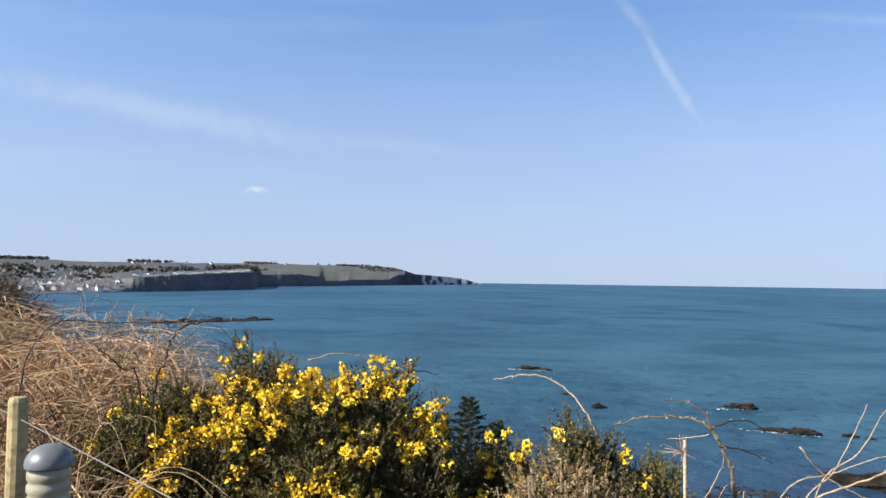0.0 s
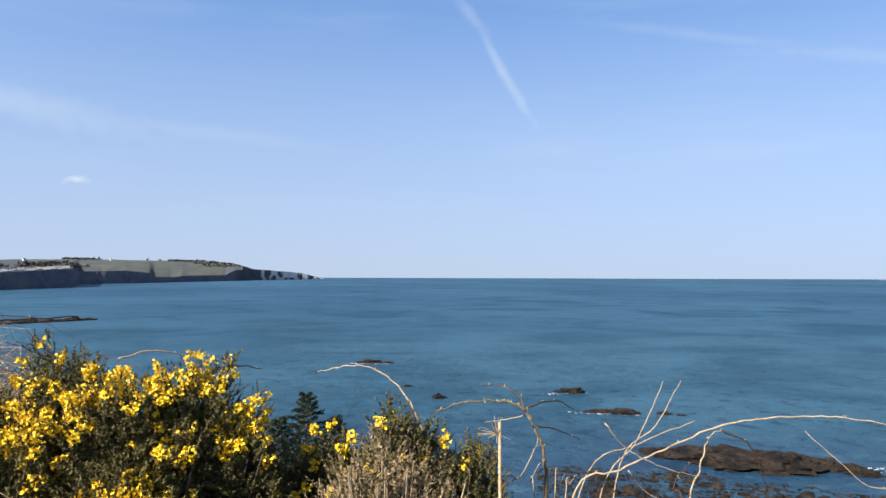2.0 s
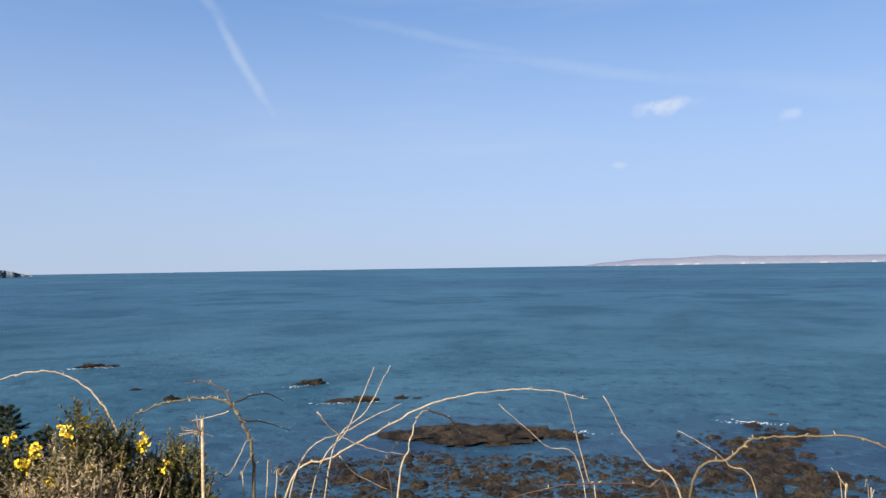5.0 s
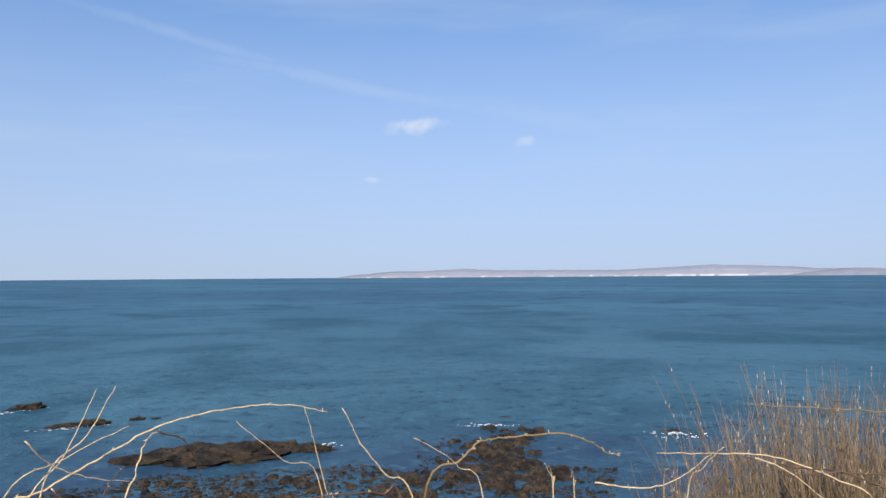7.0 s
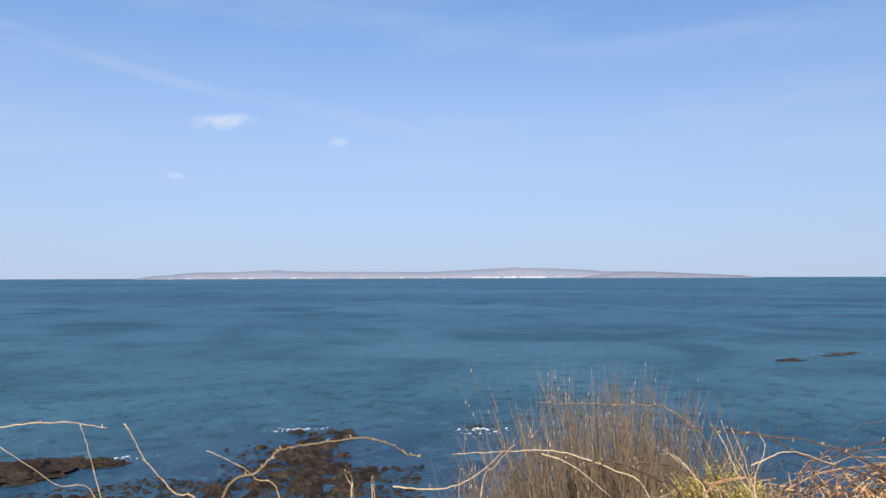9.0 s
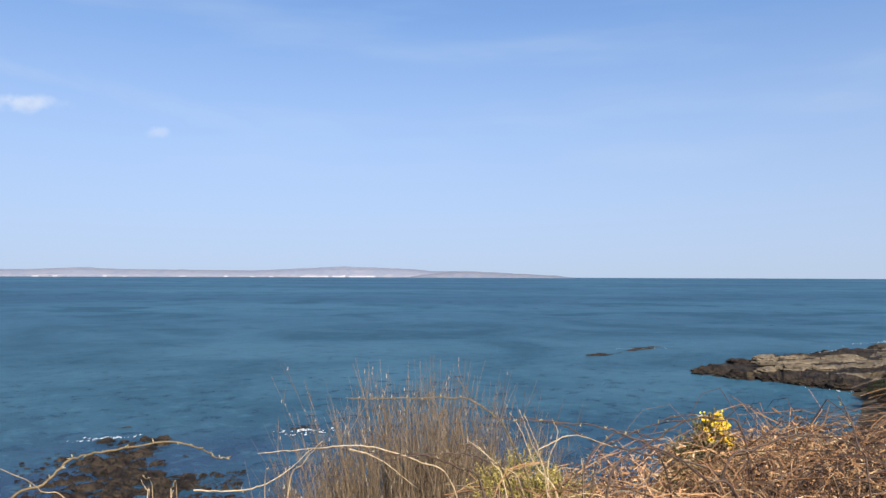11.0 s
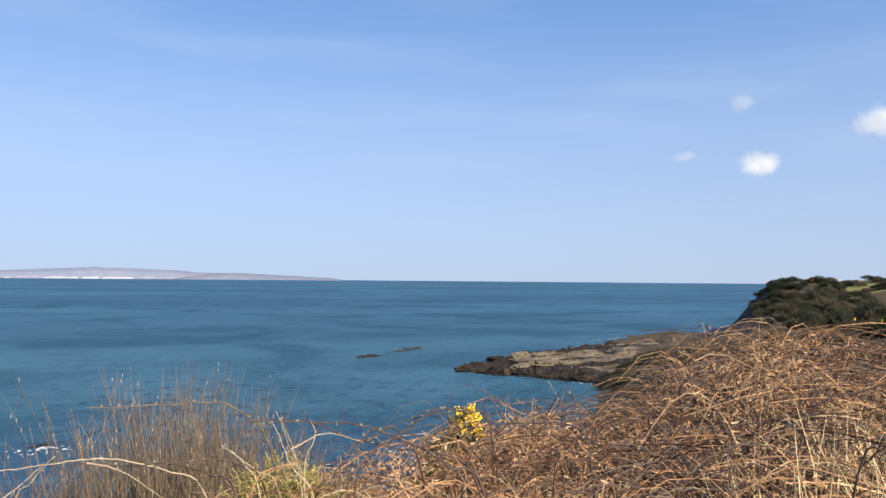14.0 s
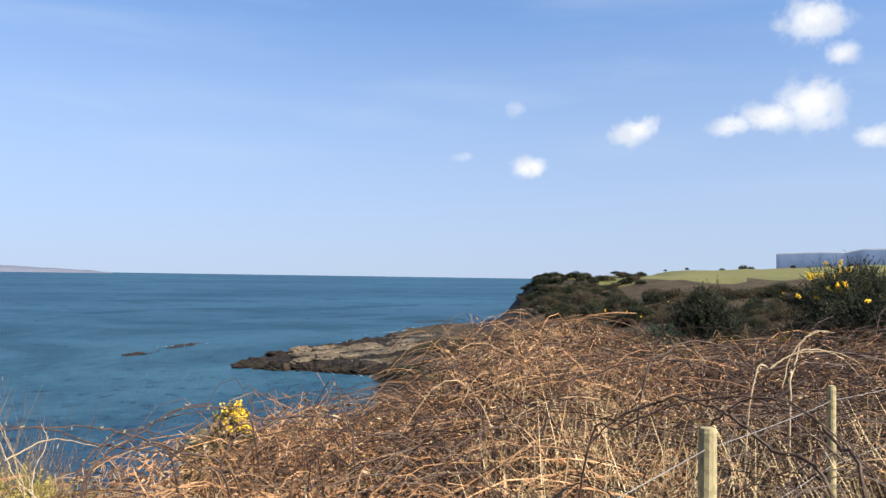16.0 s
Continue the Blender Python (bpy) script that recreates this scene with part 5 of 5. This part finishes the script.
# ---- fence and bollard ----
M["post"] = mottled("weathered_post", ((0.38, 0.32, 0.17), (0.30, 0.25, 0.14), (0.20, 0.17, 0.09)), 6, 0.9, 0.6, 45, depth=0.004)
M["wire"] = mottled("galvanised_wire", ((0.26, 0.25, 0.23), (0.2, 0.19, 0.18)), 20, 0.45, 0.1, gloss=0.5)
M["cap"] = mottled("grey_metal_cap", ((0.13, 0.145, 0.16), (0.17, 0.185, 0.20)), 9, 0.38, 0.08, 60, gloss=0.5, depth=0.002)
M["lens"] = mottled("cream_ribbed_lens", ((0.36, 0.34, 0.25), (0.30, 0.28, 0.20)), 7, 0.35, 0.05, 50, gloss=0.5, depth=0.002)
POSTS = ((-1.23, 2.61, 19.65, 0.028), (2.26, -1.58, 19.54, 0.027), (2.78, -2.62, 19.55, 0.017), (3.6, -4.4, 19.5, 0.03), (-3.6, 4.8, 19.75, 0.03), (0.62, 0.95, 19.56, 0.03))
fence = empty("wire_fence", -1.26, 2.60, 18.3, "post and wire fence with weathered round posts", "fence")
F = Vector((-1.26, 2.60, 18.3))
for x, y, top, r in POSTS:
    g = land(x, y)
    me = Mesh()
    me.turned([(r * 1.02, g - 0.3), (r, (g + top) / 2), (r * 0.97, top - 0.012), (r * 0.8, top), (0.002, top + 0.003)], 12, (x - F.x, y - F.y, -F.z))
    me.object("post", M["post"], fence, smooth=False)
run = [POSTS[4], POSTS[0], POSTS[5], POSTS[1], POSTS[2], POSTS[3]]
for drop in (0.06, 0.32):
    for a, b in zip(run, run[1:]):
        p, q = Vector((a[0], a[1], a[2] - drop)) - F, Vector((b[0], b[1], b[2] - drop)) - F
        me = Mesh()
        me.tube([p.lerp(q, i / 8) - Vector((0, 0, 0.008 * 4 * i / 8 * (1 - i / 8))) for i in range(9)], 0.0013, 0.0013, 5)
        me.object("wire", M["wire"], fence)


def bollard(x, y, top):
    g = land(x, y)
    ob = empty("bollard_light", x, y, g, "bollard light with grey domed cap and cream ribs", "bollard")
    h = top - g
    me = Mesh()
    me.turned([(0.058, -0.05), (0.058, h - 0.30)], 32)
    me.object("body", M["cap"], ob, smooth=False)
    me = Mesh()
    rows = [(0.049, h - 0.30)]
    for i in range(7):
        z = h - 0.298 + i * 0.034
        rows += [(0.051, z), (0.055, z + 0.006), (0.055, z + 0.021), (0.050, z + 0.028)]
    rows.append((0.052, h - 0.056))
    me.turned(rows, 32)
    me.object("lens", M["lens"], ob, smooth=True)
    me = Mesh()
    me.turned([(0.054, h - 0.062), (0.061, h - 0.060), (0.062, h - 0.054)] + [(0.062 * math.cos(a / 10 * math.pi / 2), h - 0.052 + 0.052 * math.sin(a / 10 * math.pi / 2)) for a in range(1, 10)] + [(0.003, h)], 36)
    me.object("cap", M["cap"], ob, smooth=True, label="grey domed metal cap")


bollard(-1.04, 2.44, 19.555)


# ---- bushes of the far side of the cove ----
def far_bush(name, label, leaf, n, spine, flowers=0.0, blobs=None, group="bushes of the cove", category="bush"):
    return bush(name, 0, 0, 0, blobs or [(0, 0, 0.75, 1.0, 0.9), (0.7, 0.2, 0.5, 0.7, 0.7), (-0.6, -0.3, 0.55, 0.75, 0.6)], n, flowers, label, category, group, mats=leaf, length=(0.2, 0.5), spines=14, spine=spine, width=spine * 0.10, bloom=0.07, twigs=14)


def on_land(az, r, s, turn=0.0, tall=1.0):
    p = way(az) * r
    return pose(p.x, p.y, land(p.x, p.y) - 0.1 * s, 0, 0, turn) @ Matrix.Diagonal((s, s, s * tall, 1))


def plant(ob, m):
    c = copy_thing(ob, Matrix())
    c.matrix_basis = m
    return c


dark = far_bush("gorse_bush", "dark green gorse clump on the cove slope", M["gorse_far"], 420, 0.17)
brown = far_bush("scrub_bush", "brown leafless scrub on the cove slope", M["scrub_far"], 420, 0.18)
bloom = far_bush("gorse_bush", "dark gorse clump with some yellow flowers", M["gorse_far"], 420, 0.17, 0.012)
dark.matrix_basis, brown.matrix_basis, bloom.matrix_basis = on_land(-123.0, 185, 3.0), on_land(-120.5, 240, 3.4), on_land(-121.2, 175, 2.8)
for i in range(230):
    az = U(-146, -117.2)
    r = U(140, 300) if az > -121 else U(120, 225)
    s = U(1.0, 2.1) * (0.75 + r / 500)
    plant(rnd.choice((dark, dark, brown, brown, brown, brown, bloom)), on_land(az, r, s, U(0, 360), U(0.6, 1.0)))
for i in range(130):
    az = U(-125, -115.6)
    plant(rnd.choice((dark, dark, brown)), on_land(az, U(255, 320), U(1.0, 2.0), U(0, 360), U(0.45, 0.75)))
for i in range(70):
    plant(rnd.choice((dark, brown, brown)), on_land(U(-142, -115), U(40, 130), U(0.8, 1.7), U(0, 360), 0.8))
for az, r, s in ((-122.6, 470, 2.6), (-123.9, 475, 2.4), (-124.6, 475, 2.0), (-131.8, 560, 3.0), (-132.3, 560, 2.2), (-130.4, 560, 1.6), (-135, 600, 2), (-136, 610, 1.6), (-137.2, 610, 2.4), (-128, 520, 1.2), (-126.5, 520, 1.1), (-138.5, 600, 1.8)):
    plant(dark, on_land(az, r, s, U(0, 360), 0.85))

bush("evergreen_bush", *(lambda p: (p.x, p.y, land(p.x, p.y)))(way(-129.2) * 34), [(0, 0, 1.9, 1.1, 1.6), (0.8, 0.3, 1.5, 0.9, 1.4), (-0.9, -0.2, 1.4, 0.8, 1.3), (0.2, 0.2, 2.7, 0.6, 0.9), (1.3, 0.8, 1.0, 0.8, 1.0)], 1700, 0.0, "large dark green bush beyond the thicket", "bush", mats=M["gorse_far"], length=(0.25, 0.6), spines=22, spine=0.13, width=0.010)
bush("evergreen_bush", *(lambda p: (p.x, p.y, land(p.x, p.y)))(way(-125.9) * 28), [(0, 0, 0.9, 0.85, 0.9), (0.6, 0.3, 0.7, 0.6, 0.7), (-0.4, 0, 0.6, 0.5, 0.8)], 560, 0.0, "low dark green bush beyond the thicket", "bush", mats=M["spruce"], length=(0.25, 0.5), spines=22, spine=0.11, width=0.009)
bush("gorse_bush", *(lambda p: (p.x, p.y, land(p.x, p.y)))(way(-139.0) * 15), [(0, 0, 0.8, 1.0, 0.95), (0.9, -0.4, 0.8, 0.9, 1.0), (-0.5, 0.9, 0.6, 0.8, 0.8), (0.2, 0.2, 0.4, 1.2, 0.6), (-0.9, -0.6, 0.3, 0.9, 0.7), (1.6, -1.2, 0.8, 0.9, 1.0)], 7000, 0.2, "dark gorse bush with yellow blossom on its top", "gorse", mats=M["gorse_far"], length=(0.14, 0.28), spines=24, spine=0.055, width=0.0055, bloom=0.030, where=lambda p: (p.z > 1.15 or 0.35 < p.z < 0.6) and noise.noise(p * 1.3) > 0.08)

for az, r, s in ((31.5, 13.5, 0.62), (29.8, 14, 0.5), (33.5, 13, 0.7), (36, 13, 0.8)):
    plant(brown, on_land(az, r, s, U(0, 360), 0.9))
bush("scrub_bush", *(lambda p: (p.x, p.y, land(p.x, p.y)))(way(32.0) * 11.5), [(0, 0, 0.55, 0.8, 0.6), (-0.8, 0, 0.6, 0.8, 0.65), (0.5, 0.1, 0.3, 0.5, 0.5)], 2200, 0.0, "dark brown leafless scrub mound on the bank", "bush", mats=M["scrub_far"], length=(0.12, 0.3), spines=20, spine=0.06, width=0.004)

# dark growth on the headland's cliff and along the cove, also standing in for shade
for i in range(170):
    plant(rnd.choice((dark, dark, dark, brown)), on_land(U(-121.5, -116.3), U(225, 300), U(0.9, 1.7), U(0, 360), U(0.6, 0.9)))
for i in range(46):
    plant(rnd.choice((dark, dark, brown)), on_land(U(-113.5, -106), U(92, 152), U(0.7, 1.9), U(0, 360), U(0.6, 1.0)))
# scrub and loose slabs on the rock shelf; dark scrub stands in for shaded rock
for az, r, s, kind in ((-107.2, 150, 1.6, dark), (-107.8, 146, 1.9, dark), (-108.3, 150, 2.0, brown), (-109.1, 144, 2.3, dark), (-109.8, 148, 2.4, dark), (-110.6, 142, 2.2, brown), (-106.6, 146, 1.1, dark), (-108.7, 138, 1.3, bloom), (-111.5, 146, 2.2, dark), (-112.4, 150, 2.2, brown)):
    p = way(az) * r
    plant(kind, pose(p.x, p.y, max(land(p.x, p.y), 1.6) - 0.2, 0, 0, U(0, 360)) @ Matrix.Diagonal((s, s, s * 0.8, 1)))
PALE = [rock_mesh(40 + i, 0.3, 3, 0.5) for i in range(3)]
for shape in PALE:
    shape.materials[0] = M["pale_rock"]
for i in range(46):
    az = -99.0 - 11 * rnd.random()
    r = 160 + (az + 96) * -1.2 + U(0, 26)
    p, s = way(az) * r, U(1.0, 2.6)
    rock("shelf_slab", PALE[i % 3], p.x, p.y, U(0.9, 1.7), s * 1.5, s * 0.8, s * 1.2, -az + U(-25, 25), "pale tilted slab on the rock shelf", "slabs of the shelf")
for i in range(60):
    f = rnd.random()
    az = -95.2 - 11.5 * f
    r = (165 - 16 * f if i % 2 else 168 + 66 * f) + U(-3, 3)
    p, s = way(az) * r, U(0.8, 2.0)
    rock("shelf_rock", SHAPES[i % 5], p.x, p.y, 0.15, s * 1.3, s, s * U(0.8, 1.5), U(0, 360), "jagged dark rock on the edge of the shelf", "edge of the shelf")
